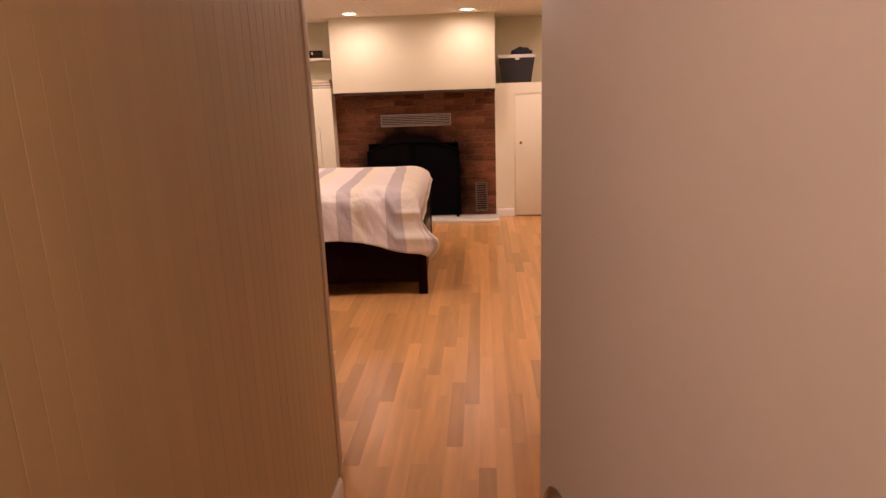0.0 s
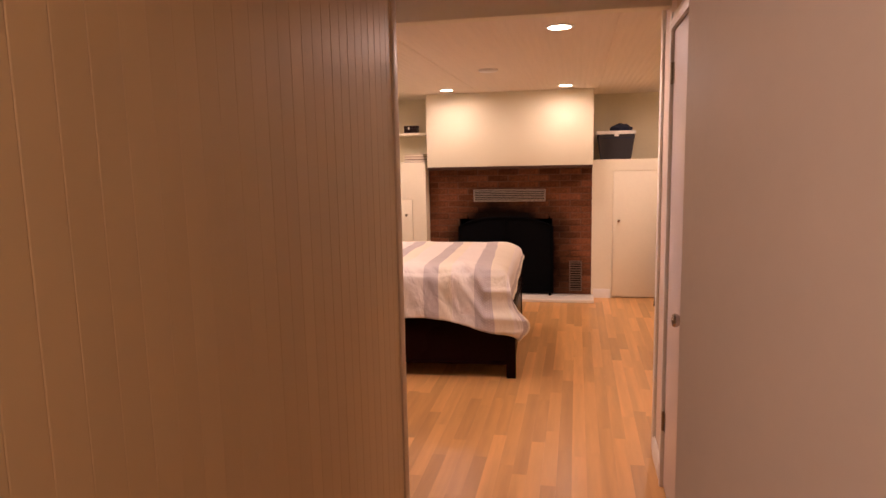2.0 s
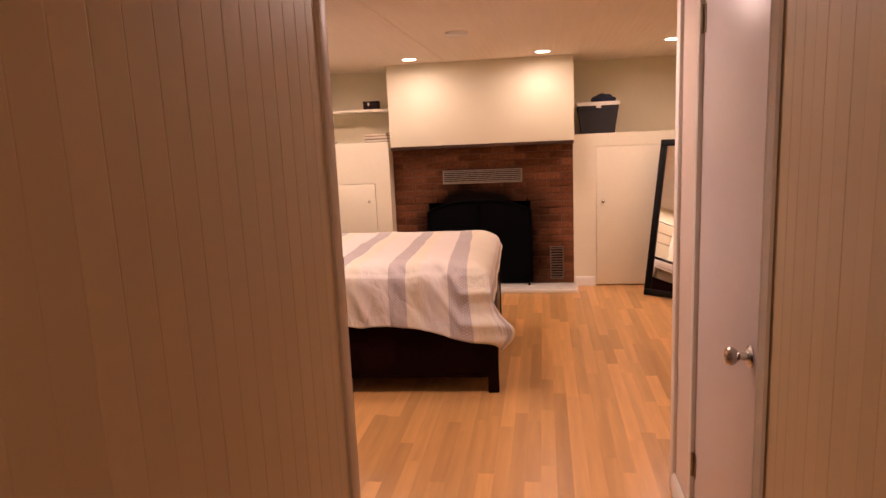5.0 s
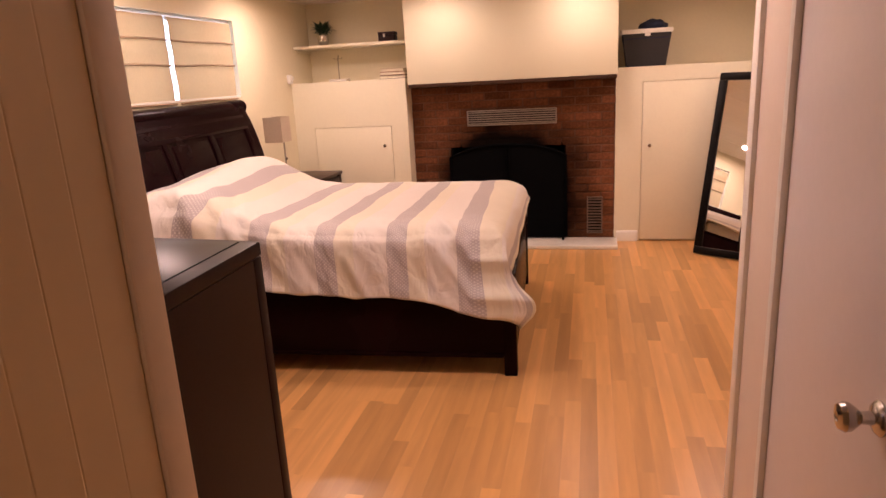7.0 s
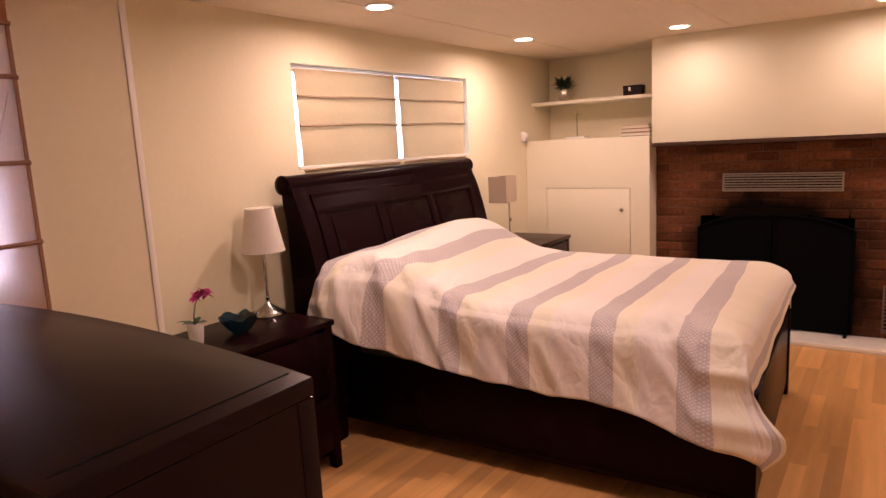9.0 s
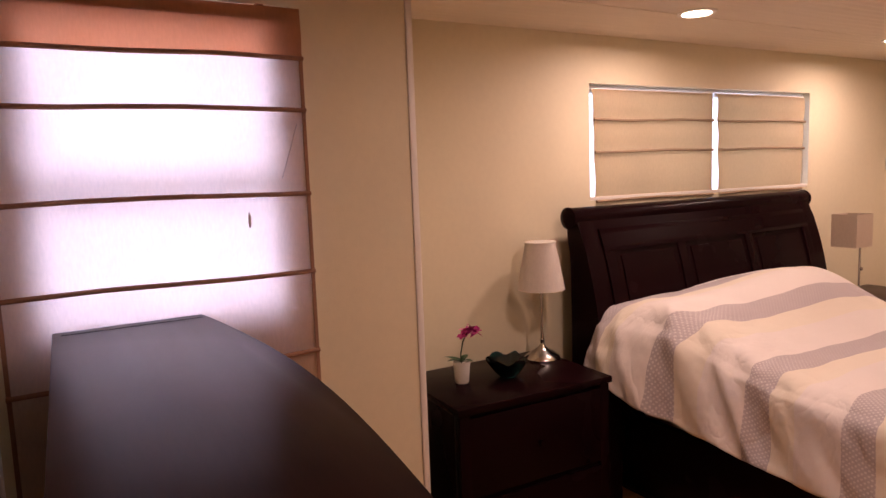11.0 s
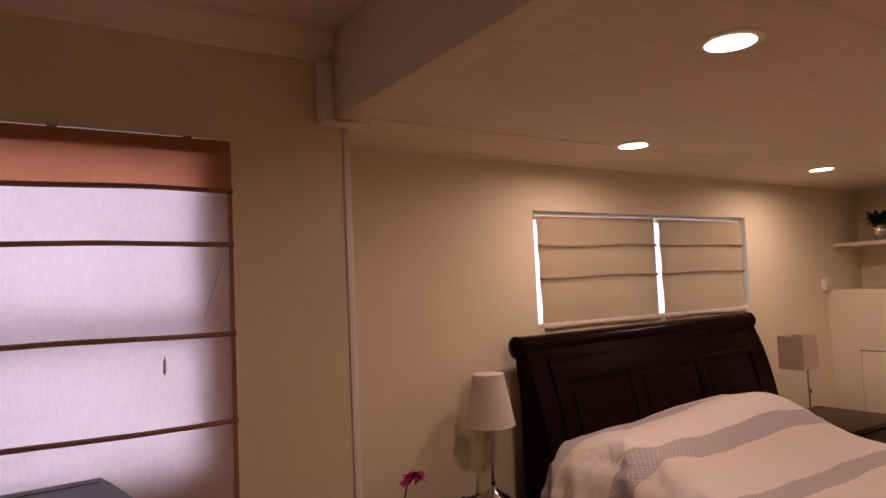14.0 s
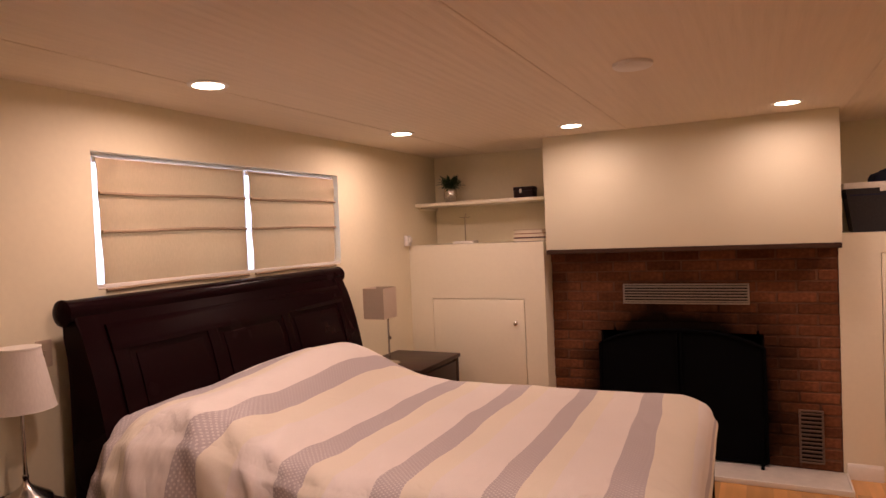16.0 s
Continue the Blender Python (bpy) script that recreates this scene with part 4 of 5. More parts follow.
def duvet():
    bm = bmesh.new()
    uv_layer = bm.loops.layers.uv.new("cloth")
    us = [0.105 + 1.80 * k / 130 for k in range(131)]
    end = us[-1]
    nu_end, nv = 30, 82
    half, r = RAIL - 0.11, 0.11
    rows, coords = [], []
    for iu in range(len(us) + nu_end):
        if iu < len(us):
            u, du, over = us[iu], 0.0, 0.0
        else:
            s = (iu - len(us) + 1) / nu_end
            u, over = end, s
        row, crow = [], []
        for iv in range(-nv, nv + 1):
            flat = 44
            side = -1 if iv < 0 else 1
            a = abs(iv)
            if a <= flat:
                y, dv, hang = side * half * a / flat, 0.0, 0.0
            else:
                t = (a - flat) / (nv - flat)
                if t < 0.4:
                    ang = t / 0.4 * math.pi / 2
                    y, dv, hang = side * (half + r * math.sin(ang)), r * (1 - math.cos(ang)), 0.0
                else:
                    hang = (t - 0.4) / 0.6
                    hem = hem_near(u + 0.25 * over) if side < 0 else 0.47
                    y, dv = side * (half + r + 0.018 * hang), r + hang * max(TOP - r - hem, 0.01)
            x = u
            drop = dv
            near = min(max(0.5 - y / 1.56, 0), 1)
            reach = 0.215 - 0.045 * near
            if over:
                if over < 0.4:
                    ang = over / 0.4 * math.pi / 2
                    x, du = end + reach * math.sin(ang), 0.10 * (1 - math.cos(ang))
                else:
                    h = (over - 0.4) / 0.6
                    x, du = end + reach + 0.02 * h, 0.10 + h * (0.03 + 0.12 * near)
                drop = min((du ** 3 + dv ** 3) ** (1 / 3), TOP - 0.25)
                if a > flat and side > 0:
                    # the far corner is rounded off
                    bend = math.sin(min(1, over / 0.4) * math.pi / 2) * smooth(0, 0.5, (a - flat) / (nv - flat))
                    x, y = x - 0.03 * bend, y - 0.03 * bend
            if hang > 0 and side < 0 and u > 1.55:
                # a soft lobe of cloth bulges out round the bed's foot corner
                lobe = math.exp(-(((TOP - drop) - 0.37) / 0.11) ** 2)
                x += LOBE * lobe * over ** 0.8
                y -= 0.032 * lobe * smooth(1.55, 1.9, u) * (1 - 0.75 * over ** 2)
            # pillows under the head end
            across = max(0.0, 1 - 0.31 * (max(0.28 - y, 0) / 1.05) ** 1.6) * (1 - smooth(0.15, 1.0, (y - 0.28) / 0.60))
            lift = 0.254 * (math.exp(-((u - 0.34) / 0.32) ** 2) if u > 0.34 else 0.86 + 0.14 * smooth(0.08, 0.34, u)) * (0.10 + 0.90 * across)
            lift += 0.012 * math.sin(y * 7.0 + 0.6) * math.exp(-((u - 0.45) / 0.3) ** 2)
            z = TOP + lift * max(0.0, 1 - drop / 0.45) - drop
            p = Vector((x, y, z))
            # creases that fan out from the pillows and gather on the hanging side
            arc = -y + drop if side < 0 else 0.0
            if arc > 0.30:
                slope, run = u - 0.55 * arc, u + arc
                ridge = 1 - 2.4 * abs(noise.noise(Vector((slope * 4.6, run * 1.0, 9.1))))
                crease = 1 - 3.0 * abs(noise.noise(Vector((slope * 9.0, run * 1.7, 5.5))))
                small = 1 - 3.0 * abs(noise.noise(Vector((slope * 17, run * 3.5, 2.4))))
                amount = smooth(0.30, 0.72, arc) * (0.42 + 0.62 * math.exp(-((u - 0.55) / 0.42) ** 2) + 0.65 * smooth(1.45, 1.85, u))
                p += Vector((0, -0.75, 0.55)) * amount * (0.026 * ridge + 0.018 * crease + 0.006 * small)
            wr = 0.010 * noise.noise(Vector((x * 3.2, y * 3.2, 1.7))) + 0.005 * noise.noise(Vector((x * 9, y * 7, 4.2)))
            if drop < 0.05:
                p.z += wr
            else:
                fold = 0.022 * noise.noise(Vector((x * 6.5 + (0.0 if not over else y * 6), 2.0 * z, 8.0))) + 0.02 * smooth(1.4, 2.0, u) * noise.noise(Vector((x * 9, z * 3, 2.2)))
                p.y += side * abs(fold) * (1.0 - 0.9 * min(1, 2 * over)) + side * 0.012
                p.x += (0.008 * noise.noise(Vector((y * 4, z * 2, 3.0))) if over else 0)
                p.z += wr
                if hang > 0.85:
                    p.z += 0.008 * noise.noise(Vector((x * 12, y * 12, 0.3)))
            if side < 0 and a > 28:
                p.y -= 0.175 * math.exp(-((u - 0.18) / 0.34) ** 2) * smooth(26, 68, a)
            row.append(bm.verts.new(p))
            skew = (0.075 + 0.05 * (1 - smooth(0.2, 0.7, u))) * smooth(-0.75, 0.75, y) * (1 - smooth(1.35, 2.0, u))
            skew += 0.060 * math.exp(-((u - 0.45) / 0.25) ** 2) * (1 - smooth(0.80, 1.10, arc)) * smooth(-1.0, -0.4, y - drop)
            skew += 0.055 * (1 - smooth(0.10, 0.32, u))
            waver = 0.010 * noise.noise(Vector((u * 2.2, y * 2.6, 6.0)))
            crow.append((u + 0.45 * over - skew + waver, y + side * drop * (1 if a > flat else 0)))
        rows.append(row)
        coords.append(crow)
    for i in range(len(rows) - 1):
        for j in range(len(rows[0]) - 1):
            f = bm.faces.new((rows[i][j], rows[i][j + 1], rows[i + 1][j + 1], rows[i + 1][j]))
            for loop, (a, b) in zip(f.loops, ((i, j), (i, j + 1), (i + 1, j + 1), (i + 1, j))):
                loop[uv_layer].uv = coords[a][b]
    hem = [v.co.copy() for v in (r[0] for r in rows[:-3])]
    return bm, hem


cloth_bm, hem_line = duvet()
ob = tagged(new("duvet", to_mesh("duvet", cloth_bm, DUVET, 180)), "cream cotton duvet with lavender-grey dotted bands, rumpled over pillows", "duvet")
ob.matrix_basis = BED
thick = ob.modifiers.new("thickness", "SOLIDIFY")
thick.thickness, thick.offset = 0.022, -1
part("hem", tube([p + Vector((0, 0.010, 0.002)) for p in hem_line[:-18:2]], 0.004, 6), LINEN, ob, "stitched cream hem")

# ---- dresser ----
DR = pose(-0.445, 2.55, 0, 0, 0, 1.9)
dresser = thing("dresser", DR, "tall espresso bow-front dresser with a satin top", "dresser")
W, D = 1.455, 0.37


def bow(grow=0.0, n=20, lip=0.0):
    front = [(-W - grow + (W + 2 * grow) * k / n, D + lip + 0.065 * math.sin(math.pi * k / n) ** 1.0) for k in range(n + 1)]
    return [(grow, -grow * 0), (-W - grow, 0)] + front


part("top", extrude(bow(0.002, lip=0.003), "z", 1.160, 1.190, bevel=0.004), DRESSER_WOOD, dresser)
for gx in (-W + 0.045, -0.042):
    part("inlay_line", boxes((gx, 0.02, 1.1895, gx + 0.005, D - 0.005, 1.1906)), SOOT_AND_GAP_BLACK, dresser)
part("carcass", extrude(bow(0.0, lip=-0.022), "z", 0.09, 1.159), DRESSER_WOOD, dresser)
part("corner_post", boxes((-0.045, D - 0.03, 0.0, 0.002, D + 0.004, 1.159), b=0.003), DRESSER_WOOD, dresser)
part("foot", boxes((-0.05, 0.002, 0.0, 0.0, 0.05, 0.089), b=0.003), DRESSER_WOOD, dresser)
part("corner_post", boxes((-W - 0.004, D - 0.045, 0.0, -W + 0.045, D + 0.006, 1.159), b=0.004), DRESSER_WOOD, dresser)
part("corner_post", boxes((-W - 0.004, 0.0, 0.0, -W + 0.045, 0.045, 1.159), b=0.004), DRESSER_WOOD, dresser)


def drawer_front(x0, x1, z0, z1):
    n = 10
    pts = [(x0 + (x1 - x0) * k / n) for k in range(n + 1)]
    f = [(x, D - 0.012 + 0.065 * math.sin(math.pi * (x + W) / W)) for x in pts]
    return extrude(f + [(x, y - 0.015) for x, y in reversed(f)], "z", z0, z1, bevel=0.003)


for z0, z1 in ((0.12, 0.36), (0.37, 0.61), (0.62, 0.86), (0.87, 1.125)):
    for x0, x1 in ((-W + 0.05, -W / 2 - 0.006), (-W / 2 + 0.006, -0.05)):
        part("drawer", drawer_front(x0, x1, z0, z1), DRESSER_WOOD, dresser)


# ---- nightstands ----
def nightstand(m, w, d, h, label, wood=ESPRESSO):
    ns = thing("nightstand", m, label, "nightstand", group="bedside tables")
    part("top", boxes((0, 0, h - 0.028, d, w, h), b=0.005), wood, ns)
    part("body", boxes((0.01, 0.015, 0.07, d - 0.03, w - 0.015, h - 0.029), b=0.003), wood, ns)
    for z0, z1 in ((0.10, 0.36), (0.38, h - 0.045)):
        dr = part("drawer", boxes((d - 0.029, 0.05, z0, d - 0.012, w - 0.05, z1), b=0.004), wood, ns)
        part("drawer_knob", lathe([(0.006, 0), (0.006, 0.012), (0.013, 0.018), (0.012, 0.025), (0.001, 0.028)], 16, m=pose(d - 0.012, w / 2, (z0 + z1) / 2, 0, 90, 0)), wood, dr)
    for lx, ly in ((0.01, 0.01), (d - 0.055, 0.01), (0.01, w - 0.055), (d - 0.055, w - 0.055)):
        part("leg", boxes((lx, ly, 0, lx + 0.045, ly + 0.045, h - 0.029), b=0.004), wood, ns)
    return ns


nightstand(pose(-2.405, 3.70, 0), 0.72, 0.50, 0.73, "dark wooden nightstand holding a lamp, bowl and orchid")
nightstand(pose(-2.405, 6.52, 0), 0.60, 0.50, 0.74, "brown wooden nightstand beside the cream cupboard", WALNUT)

# near lamp: bell base, thin stem, tapered white shade
lamp = thing("table_lamp", pose(-2.279, 4.35, 0.73) @ Matrix.Scale(1.03, 4), "unlit table lamp with chrome foot and tapered white shade", "lamp")
part("base", lathe([(0.075, 0.0), (0.078, 0.004), (0.074, 0.011), (0.056, 0.024), (0.033, 0.038), (0.018, 0.049), (0.010, 0.061), (0.0085, 0.072), (0.0105, 0.076), (0.0105, 0.084), (0.007, 0.088), (0.007, 0.11)], 36), CHROME, lamp, "polished chrome foot")
part("stem", tube([(0, 0, 0.10), (0, 0, 0.39)], 0.006, 14), CHROME, lamp)
bm = lathe([(0.104, 0.305), (0.102, 0.306), (0.064, 0.507), (0.066, 0.507)], 48)
bmesh.ops.delete(bm, geom=[f for f in bm.faces if len(f.verts) > 4], context="FACES_ONLY")
part("shade", bm, SHADE_WHITE, lamp, "tapered white fabric shade")
part("shade_ring", lathe([(0.065, 0.503), (0.067, 0.504), (0.067, 0.510), (0.064, 0.510)], 40), WHITE_TRIM, lamp)
part("bulb", lathe([(0.012, 0.39), (0.014, 0.41), (0.028, 0.44), (0.030, 0.455), (0.018, 0.48), (0.001, 0.486)], 20), CERAMIC, lamp)

# far lamp: box shade hung beside a thin pole
lamp = thing("table_lamp", pose(-2.20, 6.655, 0.74), "unlit chrome table lamp with a boxy taupe shade", "lamp")
part("base", lathe([(0.07, 0), (0.07, 0.008), (0.06, 0.014), (0.01, 0.016), (0.008, 0.03)], 32), CHROME, lamp)
part("stem", tube([(0, 0, 0.015), (0, 0, 0.47)], 0.006, 12), CHROME, lamp)
part("switch", lathe([(0.004, 0), (0.007, 0.006), (0.007, 0.018), (0.003, 0.022)], 10, m=pose(0.006, 0.012, 0.16)), CHROME, lamp)
bm = bmesh.new()
for x0, y0, x1, y1 in ((-0.075, -0.17, 0.075, -0.167), (-0.075, -0.013, 0.075, -0.01), (-0.075, -0.167, -0.072, -0.013), (0.072, -0.167, 0.075, -0.013)):
    box(bm, x0, y0, 0.315, x1, y1, 0.508)
part("shade", bm, SHADE_GREY, lamp, "rectangular taupe fabric shade")
part("arm", tube([(0, 0, 0.468), (0, -0.10, 0.468)], 0.004, 8), CHROME, lamp)


# ---- small things ----
def leaf_mesh(bm, base, direction, length, width, droop):
    d = Vector(direction).normalized()
    side = d.cross(Vector((0, 0, 1))).normalized()
    prev = None
    for k in range(6):
        t = k / 5
        c = Vector(base) + d * length * t + Vector((0, 0, -droop * t * t))
        w = width * math.sin(math.pi * (0.12 + 0.88 * t) ** 0.8) * 0.5 + 0.0006
        pair = (bm.verts.new(c - side * w + Vector((0, 0, w * 0.25))), bm.verts.new(c), bm.verts.new(c + side * w + Vector((0, 0, w * 0.25))))
        if prev:
            bm.faces.new((prev[0], prev[1], pair[1], pair[0]))
            bm.faces.new((prev[1], prev[2], pair[2], pair[1]))
        prev = pair


rng = random.Random(5)
orchid = thing("potted_orchid", pose(-2.18, 3.875, 0.73), "small magenta orchid in a white pot on the nightstand", "plant")
part("pot", lathe([(0.026, 0), (0.028, 0.003), (0.036, 0.085), (0.0365, 0.09), (0.032, 0.088), (0.028, 0.075), (0.001, 0.074)], 28), CERAMIC, orchid, "small white ceramic pot")
part("stem", tube([(0, 0, 0.07), (0.004, -0.004, 0.12), (0.010, 0.004, 0.17), (0.020, 0.018, 0.205), (0.028, 0.035, 0.215)], 0.003, 6), LEAF, orchid)
for ang, ln, up in ((200, 0.10, 0.25), (20, 0.07, 0.5), (110, 0.06, 0.9), (280, 0.08, 0.5), (60, 0.05, 1.4)):
    bm = bmesh.new()
    leaf_mesh(bm, (0, 0, 0.085), (math.cos(radians(ang)), math.sin(radians(ang)), up), ln, 0.028, 0.02)
    part("leaf", bm, LEAF, orchid)
for k, (fx, fy, fz) in enumerate(((0.018, 0.012, 0.215), (0.030, 0.035, 0.222), (0.012, 0.030, 0.205), (0.034, 0.052, 0.205), (0.022, 0.0, 0.20))):
    bm = bmesh.new()
    for j in range(5):
        a = 2 * math.pi * j / 5 + k
        leaf_mesh(bm, (fx, fy, fz), (math.cos(a) * 0.5 + 0.3, math.sin(a), 0.7 * math.cos(a * 2)), 0.031, 0.028, 0.004)
    part("flower", bm, PETAL, orchid)

bowl = thing("glass_bowl", pose(-2.14, 4.07, 0.73), "dark teal fluted glass bowl on the nightstand", "bowl")
bm = bmesh.new()
n, rings = 36, []
for r, z, wave in ((0.03, 0.0, 0), (0.034, 0.004, 0), (0.055, 0.025, 0.02), (0.074, 0.055, 0.07), (0.084, 0.078, 0.12), (0.080, 0.078, 0.12), (0.069, 0.055, 0.07), (0.049, 0.028, 0.02), (0.01, 0.010, 0)):
    rings.append([bm.verts.new((r * (1 + wave * math.sin(6 * a)) * math.cos(a), r * (1 + wave * math.sin(6 * a)) * math.sin(a), z + 0.08 * wave * math.cos(6 * a))) for a in [2 * math.pi * k / n for k in range(n)]])
for a, b in zip(rings, rings[1:]):
    for k in range(n):
        bm.faces.new((a[k], a[(k + 1) % n], b[(k + 1) % n], b[k]))
bm.faces.new(rings[0])
bm.faces.new(rings[-1])
part("vessel", bm, TEAL_GLASS, bowl)

plant = thing("potted_plant", pose(-2.205, 7.71, 1.812), "bushy green plant in a silver pot on the shelf", "plant")
part("pot", lathe([(0.034, 0), (0.040, 0.005), (0.052, 0.045), (0.054, 0.085), (0.050, 0.100), (0.045, 0.098), (0.042, 0.085), (0.001, 0.083)], 28), SILVER, plant, "hammered silver pot")
bm = bmesh.new()
for k in range(150):
    a, up = rng.uniform(0, 2 * math.pi), rng.uniform(-0.15, 1.6)
    rr = rng.uniform(0.0, 0.05)
    leaf_mesh(bm, (rr * math.cos(a), rr * math.sin(a), 0.112 + rng.uniform(0, 0.055)), (math.cos(a), math.sin(a), up), rng.uniform(0.045, 0.095), rng.uniform(0.016, 0.028), rng.uniform(0.0, 0.02))
part("foliage", bm, LEAF, plant)

case = thing("keepsake_box", pose(-1.575, 7.68, 1.812), "small dark lacquered box with a pale clasp", "box")
part("body", boxes((-0.075, -0.05, 0.0, 0.075, 0.05, 0.055), b=0.003), BLACK_BOX, case)
part("lid", boxes((-0.077, -0.052, 0.056, 0.077, 0.052, 0.085), b=0.004), BLACK_BOX, case)
part("clasp", boxes((-0.028, -0.057, 0.040, -0.010, -0.0525, 0.070), b=0.002), CERAMIC, case, "pale metal clasp")

for k, (z, w, cover_mat, turn_z) in enumerate(((0.0, 0.235, COVERS[0], 0), (0.031, 0.225, COVERS[1], 2), (0.060, 0.215, COVERS[2], -1))):
    book = thing("book", pose(-1.51, 7.60, LEDGE + z, 0, 0, turn_z), ("dark", "dark red", "tan")[k] + " bound book lying in a small stack", "book", group="books stacked on the ledge")
    part("pages", boxes((-w / 2 + 0.004, -0.078, 0.004, w / 2 - 0.004, 0.074, 0.025)), PAPER, book)
    part("cover", boxes((-w / 2, -0.082, 0.0, w / 2, 0.080, 0.0038), (-w / 2, -0.082, 0.0252, w / 2, 0.080, 0.029), (-w / 2, 0.0752, 0.0038, w / 2, 0.080, 0.0252)), cover_mat, book)

stand = thing("jewellery_stand", pose(-2.02, 7.55, LEDGE), "thin wire jewellery stand on a white foot", "ornament")
part("foot", boxes((-0.085, -0.05, 0, 0.085, 0.05, 0.022), b=0.005), CERAMIC, stand)
part("stem", tube([(0, 0, 0.02), (0, 0, 0.19), (0.008, 0, 0.23)], 0.004, 8), DULL_METAL, stand)
part("arm", tube([(-0.045, 0, 0.205), (-0.03, 0, 0.198), (0.03, 0, 0.198), (0.045, 0, 0.205)], 0.0022, 6), DULL_METAL, stand)
plug = thing("wall_plug", pose(WIN_X, 7.33, 1.52), "white plug-in unit on the wall", "plug")
part("body", boxes((0.0005, -0.03, -0.03, 0.035, 0.03, 0.05), b=0.008), PLASTIC, plug)
part("prong_cover", boxes((0.0355, -0.018, 0.0, 0.05, 0.018, 0.035), b=0.005), PLASTIC, plug)

switch_plate = thing("light_switch", pose(WIN_X, 4.525, 1.195), "tan plastic wall switch behind the table lamp", "switch")
part("plate", boxes((0.0005, -0.03, -0.05, 0.006, 0.03, 0.05), b=0.002), END_CAP, switch_plate)
part("toggle", boxes((0.0065, -0.006, -0.012, 0.015, 0.006, 0.012), b=0.002), END_CAP, switch_plate)

# basket with liner in the other niche
basket = thing("storage_basket", pose(0.66, 7.76, 1.480), "black wicker basket with a white cloth liner", "basket")
bm = bmesh.new()
lo, hi = (0.155, 0.115), (0.195, 0.14)
ring = [[bm.verts.new((sx * (lo[0] + (hi[0] - lo[0]) * t), sy * (lo[1] + (hi[1] - lo[1]) * t), 0.285 * t)) for sx, sy in ((-1, -1), (1, -1), (1, 1), (-1, 1))] for t in [k / 12 for k in range(13)]]
for a, b in zip(ring, ring[1:]):
    for k in range(4):
        bm.faces.new((a[k], a[(k + 1) % 4], b[(k + 1) % 4], b[k]))
bm.faces.new(ring[0])
part("body", bm, WICKER, basket)
part("liner", boxes((-0.202, -0.147, 0.262, 0.202, -0.139, 0.298), (-0.202, 0.139, 0.262, 0.202, 0.147, 0.298), (-0.202, -0.139, 0.262, -0.194, 0.139, 0.298), (0.194, -0.139, 0.262, 0.202, 0.139, 0.298), b=0.003), LINEN, basket, "white cloth liner folded over the rim")
part("tag", boxes((-0.02, -0.150, 0.240, 0.025, -0.1475, 0.275), b=0.001), LINEN, basket)
cloth = bmesh.new()
bmesh.ops.create_icosphere(cloth, subdivisions=4, radius=1.0)
for v in cloth.verts:
    d = 1 + 0.16 * noise.noise(v.co * 2.2) + 0.06 * noise.noise(v.co * 6)
    v.co = Vector((v.co.x * 0.115 * d, v.co.y * 0.10 * d, 0.05 + v.co.z * 0.062 * d))
ob = solid("folded_cloth", cloth, NAVY, "dark navy rolled cloth heaped on the basket", "cloth", angle=180)
ob.matrix_basis = pose(0.715, 7.74, 1.480 + 0.262)
part("filling", boxes((-0.19, -0.135, 0.20, 0.19, 0.135, 0.262), b=0.02), NAVY, basket)

# ---- leaning mirror ----
low_l, low_r = Vector((1.030, 7.140, 0)), Vector((1.361, 6.919, 0))
across = (low_r - low_l).normalized()
normal = Vector((across.y, -across.x, 0))
MW, MH = (low_r - low_l).length, 1.43
lean = math.asin(0.34 / MH)
ym = Vector((0, 0, 1)) * math.cos(lean) - normal * math.sin(lean)
zm = across.cross(ym)
mm = Matrix((across, ym, zm)).transposed().to_4x4()
mm.translation = low_l + Vector((0, 0, 0.006))
mirror = thing("standing_mirror", mm, "tall black-framed mirror leaning against the wall", "mirror")
fw = 0.058
for name, x0, y0, x1, y1 in (("frame_bottom", 0, 0, MW, fw), ("frame_top", 0, MH - fw, MW, MH), ("frame_side", 0, fw, fw, MH - fw), ("frame_side", MW - fw, fw, MW, MH - fw)):
    part(name, boxes((x0, y0, 0.0, x1, y1, 0.032), b=0.007), BLACK_FRAME, mirror)
part("mirror_glass", boxes((fw - 0.004, fw - 0.004, 0.010, MW - fw + 0.004, MH - fw + 0.004, 0.014)), MIRROR, mirror)
part("backing", boxes((0.01, 0.01, -0.004, MW - 0.01, MH - 0.01, 0.009)), BLACK_FRAME, mirror)

# ---- hall panelling: one object a board ----
bw = 0.0545


def board_mesh(width, height, name="board"):
    bm = bmesh.new()
    side = [(0.0035, 0.0), (0.004, 0.0018), (0.004, width - 0.0018), (0.0035, width)]
    extrude(side + [(-x, y) for x, y in reversed(side)], "z", 0.0, height, bm)
    return to_mesh(name, bm, PANEL, 5)


west, east, south = bpy.data.objects["wall_hall_west"], bpy.data.objects["wall_hall_east"], bpy.data.objects["wall_nook_south"]
rng = random.Random(11)
tall = board_mesh(bw, HIGH - 0.002)
k = 0
while -1.0 + (k + 1) * bw <= NOOK_Y:
    ob = new("board", tall)
    ob.parent = west
    ob.matrix_basis = pose(HL - 0.004 + rng.uniform(-0.0001, 0.0001), -1.0 + k * bw, 0)
    k += 1
k = 0
while -1.0 + (k + 1) * bw <= cy0 - 0.04:
    ob = new("board", tall)
    ob.parent = east
    ob.matrix_basis = pose(HR + 0.004 + rng.uniform(-0.0003, 0.0003), -1.0 + k * bw, 0)
    k += 1
k = 0
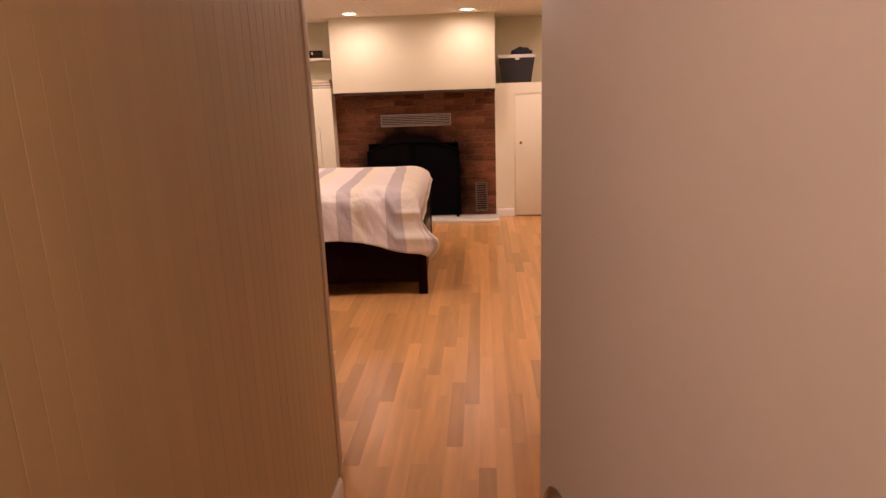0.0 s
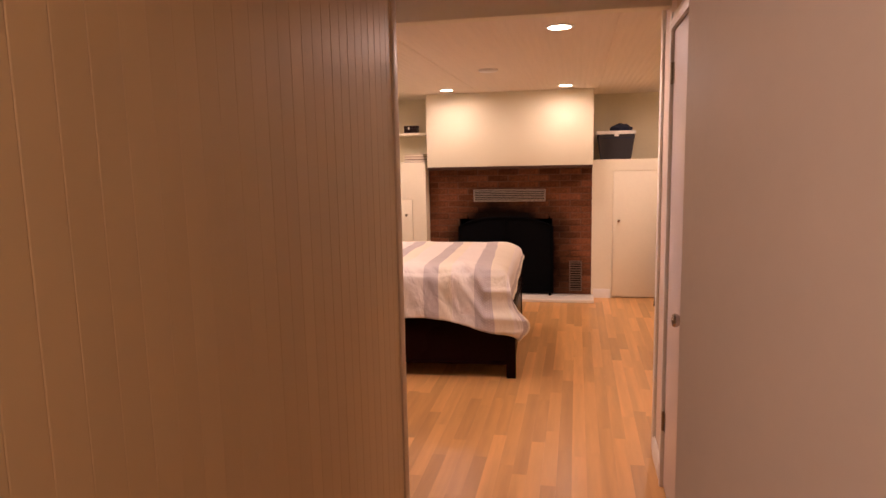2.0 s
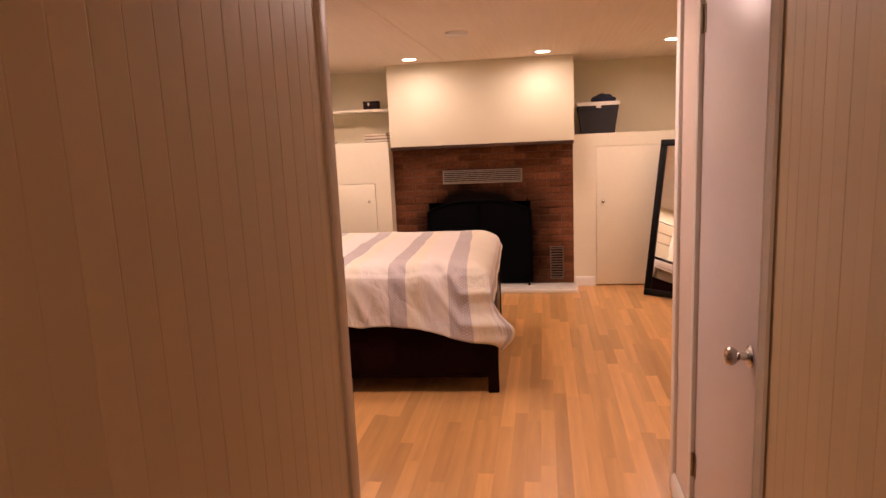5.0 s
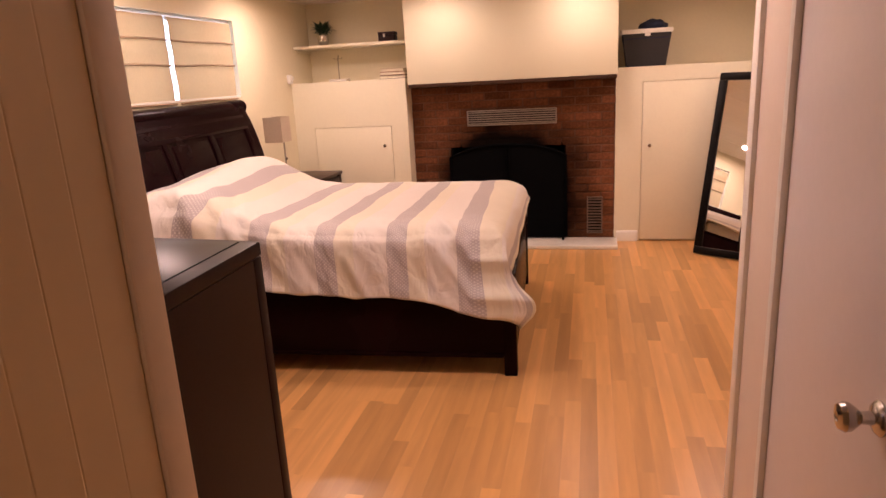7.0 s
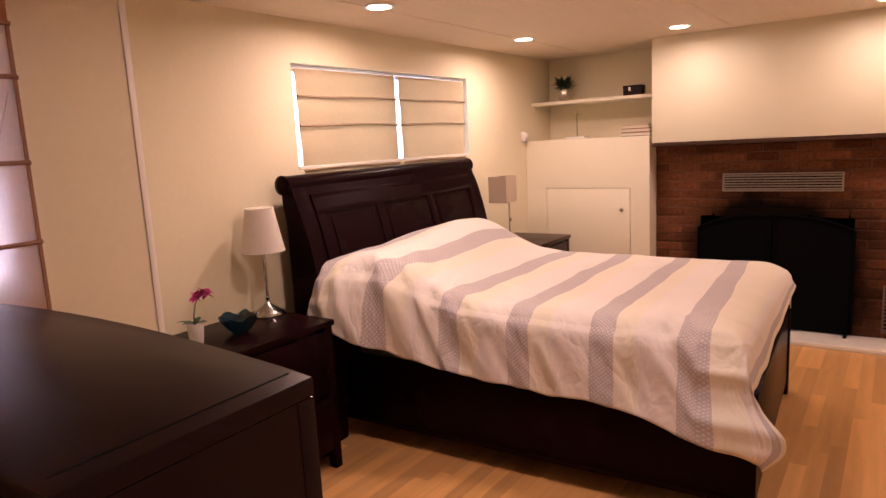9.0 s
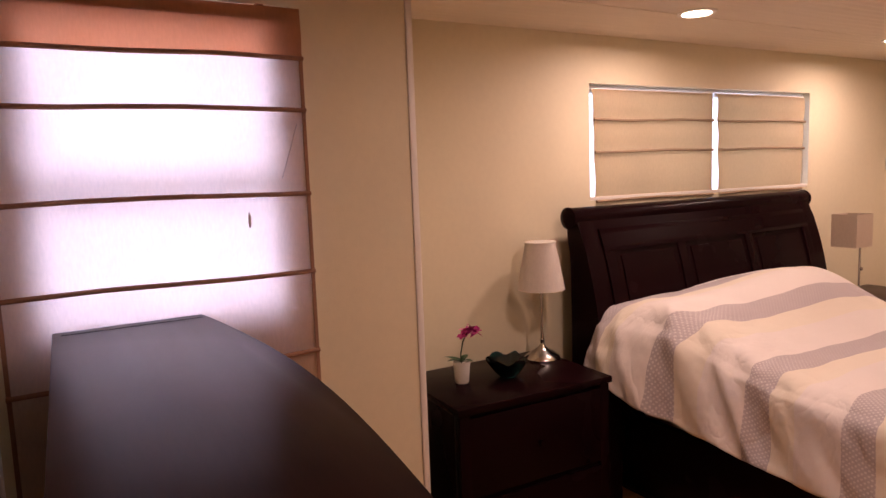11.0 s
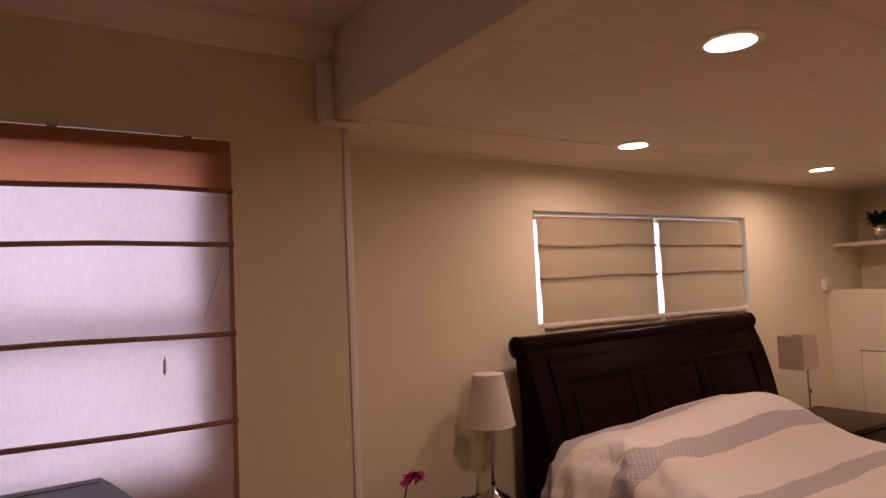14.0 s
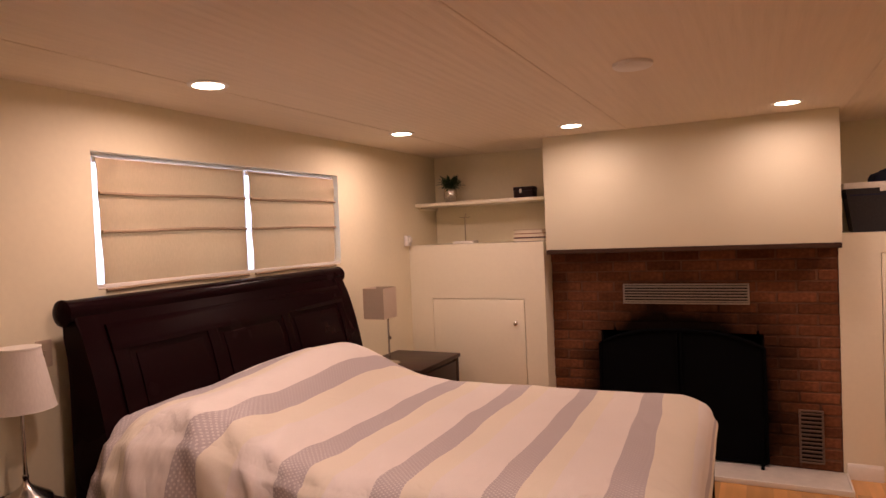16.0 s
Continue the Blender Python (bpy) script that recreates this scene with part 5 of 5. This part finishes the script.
while NOOK_X + 0.03 + (k + 1) * bw <= HL - 0.10:
    ob = new("board", tall)
    ob.parent = south
    ob.matrix_basis = pose(NOOK_X + 0.03 + (k + 1) * bw, NOOK_Y - 0.004, 0, 0, 0, 90)
    k += 1

# ---- bricks ----
COURSE, BL, BH = 0.0686, 0.212, 0.0585
rng = random.Random(3)


def brick_mesh(length):
    bm = bmesh.new()
    box(bm, 0, 0, 0, length, 0.09, BH, 0.004, seg=1)
    return to_mesh("brick", bm, BRICK)


shared = {}
for row in range(20):
    z = 0.034 + row * COURSE
    x = BX0 - 0.035 - (0.11 if row % 2 else 0.0)
    while x < BX1 - 0.01:
        length = BL
        x0, x1 = max(x, BX0 - 0.035 + rng.uniform(0, 0.006)), min(x + length, BX1 - 0.006)
        mid_cut = [(x0, x1)]
        if z < max(arch(x0), arch(x1)) - 0.01 and x1 > FX0 and x0 < FX1:
            mid_cut = []
            if x0 < FX0 - 0.03:
                mid_cut.append((x0, FX0 - 0.002))
            if x1 > FX1 + 0.03:
                mid_cut.append((FX1 + 0.002, x1))
        for a, b in mid_cut:
            if b - a < 0.03:
                continue
            key = round((b - a) / 0.01) * 0.01
            if key not in shared:
                shared[key] = brick_mesh(key)
            ob = new("brick", shared[key])
            ob.parent = fire
            ob.matrix_parent_inverse = fire.matrix_basis.inverted()
            ob.matrix_basis = pose(a, FACE + rng.uniform(-0.003, 0.003), z + rng.uniform(-0.0015, 0.0015), 0, rng.uniform(-0.3, 0.3), rng.uniform(-0.4, 0.4))
        x += BL + 0.010

# ---- floor strips ----
SW = 0.071
rng = random.Random(21)
floor_thing = thing("floor", pose(0, 0, 0), "warm beech laminate floor in narrow staggered strips", "floor", kind=S)
lengths = (0.46, 0.62, 0.84, 1.10)
strip_meshes = {}


def strip_mesh(length):
    bm = bmesh.new()
    box(bm, 0.0001, 0.0001, -0.008, SW - 0.0001, length - 0.0001, 0.0)
    return to_mesh("strip", bm, LAMINATE)


near_strips, far_strips = [], []
x = -2.60
while x < ROOM_R + 0.05:
    y = -1.1 - rng.uniform(0, 0.4)
    while y < 7.6:
        length = rng.choice(lengths)
        in_hall = HL - 0.1 < x < HR + 0.1
        if y + length > 3.55 or (in_hall and y + length > -1.0) or (NOOK_X - 0.1 < x < HL and y + length > 2.0):
            # strips end at the walls
            start = max(y, -1.02 if in_hall else 2.25 if x < HL else 3.71)
            cut = round(y + length - start, 3)
            seen_near = x > -0.35 and x < 1.35 and 2.0 < y < 7.2
            if cut > 0.02:
                (near_strips if seen_near else far_strips).append((x, start, cut))
        y += length
    x += SW
rng.shuffle(near_strips)
near_strips.sort(key=lambda s: s[1])
for k, (x, y, length) in enumerate(near_strips):
    if k >= 300:
        far_strips.append((x, y, length))
        continue
    if length not in strip_meshes:
        strip_meshes[length] = strip_mesh(length)
    ob = new("strip", strip_meshes[length])
    ob.parent = floor_thing
    ob.matrix_basis = pose(x, y, 0)
verts, faces = [], []
for x, y, length in far_strips:
    b = len(verts)
    for dx, dy, dz in ((0, 0, -0.008), (1, 0, -0.008), (1, 1, -0.008), (0, 1, -0.008), (0, 0, 0), (1, 0, 0), (1, 1, 0), (0, 1, 0)):
        verts.append((x + 0.0001 + dx * (SW - 0.0002), y + 0.0001 + dy * (length - 0.0002), dz))
    faces += [(b, b + 3, b + 2, b + 1), (b + 4, b + 5, b + 6, b + 7), (b, b + 1, b + 5, b + 4), (b + 1, b + 2, b + 6, b + 5), (b + 2, b + 3, b + 7, b + 6), (b + 3, b, b + 4, b + 7)]
me = bpy.data.meshes.new("strips")
me.from_pydata(verts, [], faces)
LAM_FAR = laminate()
n, l, bsdf = nodes_of(LAM_FAR)
for node in list(n):
    if node.type == "OBJECT_INFO":
        geo = n.new("ShaderNodeNewGeometry")
        for target in [link.to_socket for link in node.outputs["Random"].links]:
            l.new(geo.outputs["Random Per Island"], target)
me.materials.append(LAM_FAR)
ob = new("strips", me)
ob.parent = floor_thing
tagged(ob, kind="stuff")
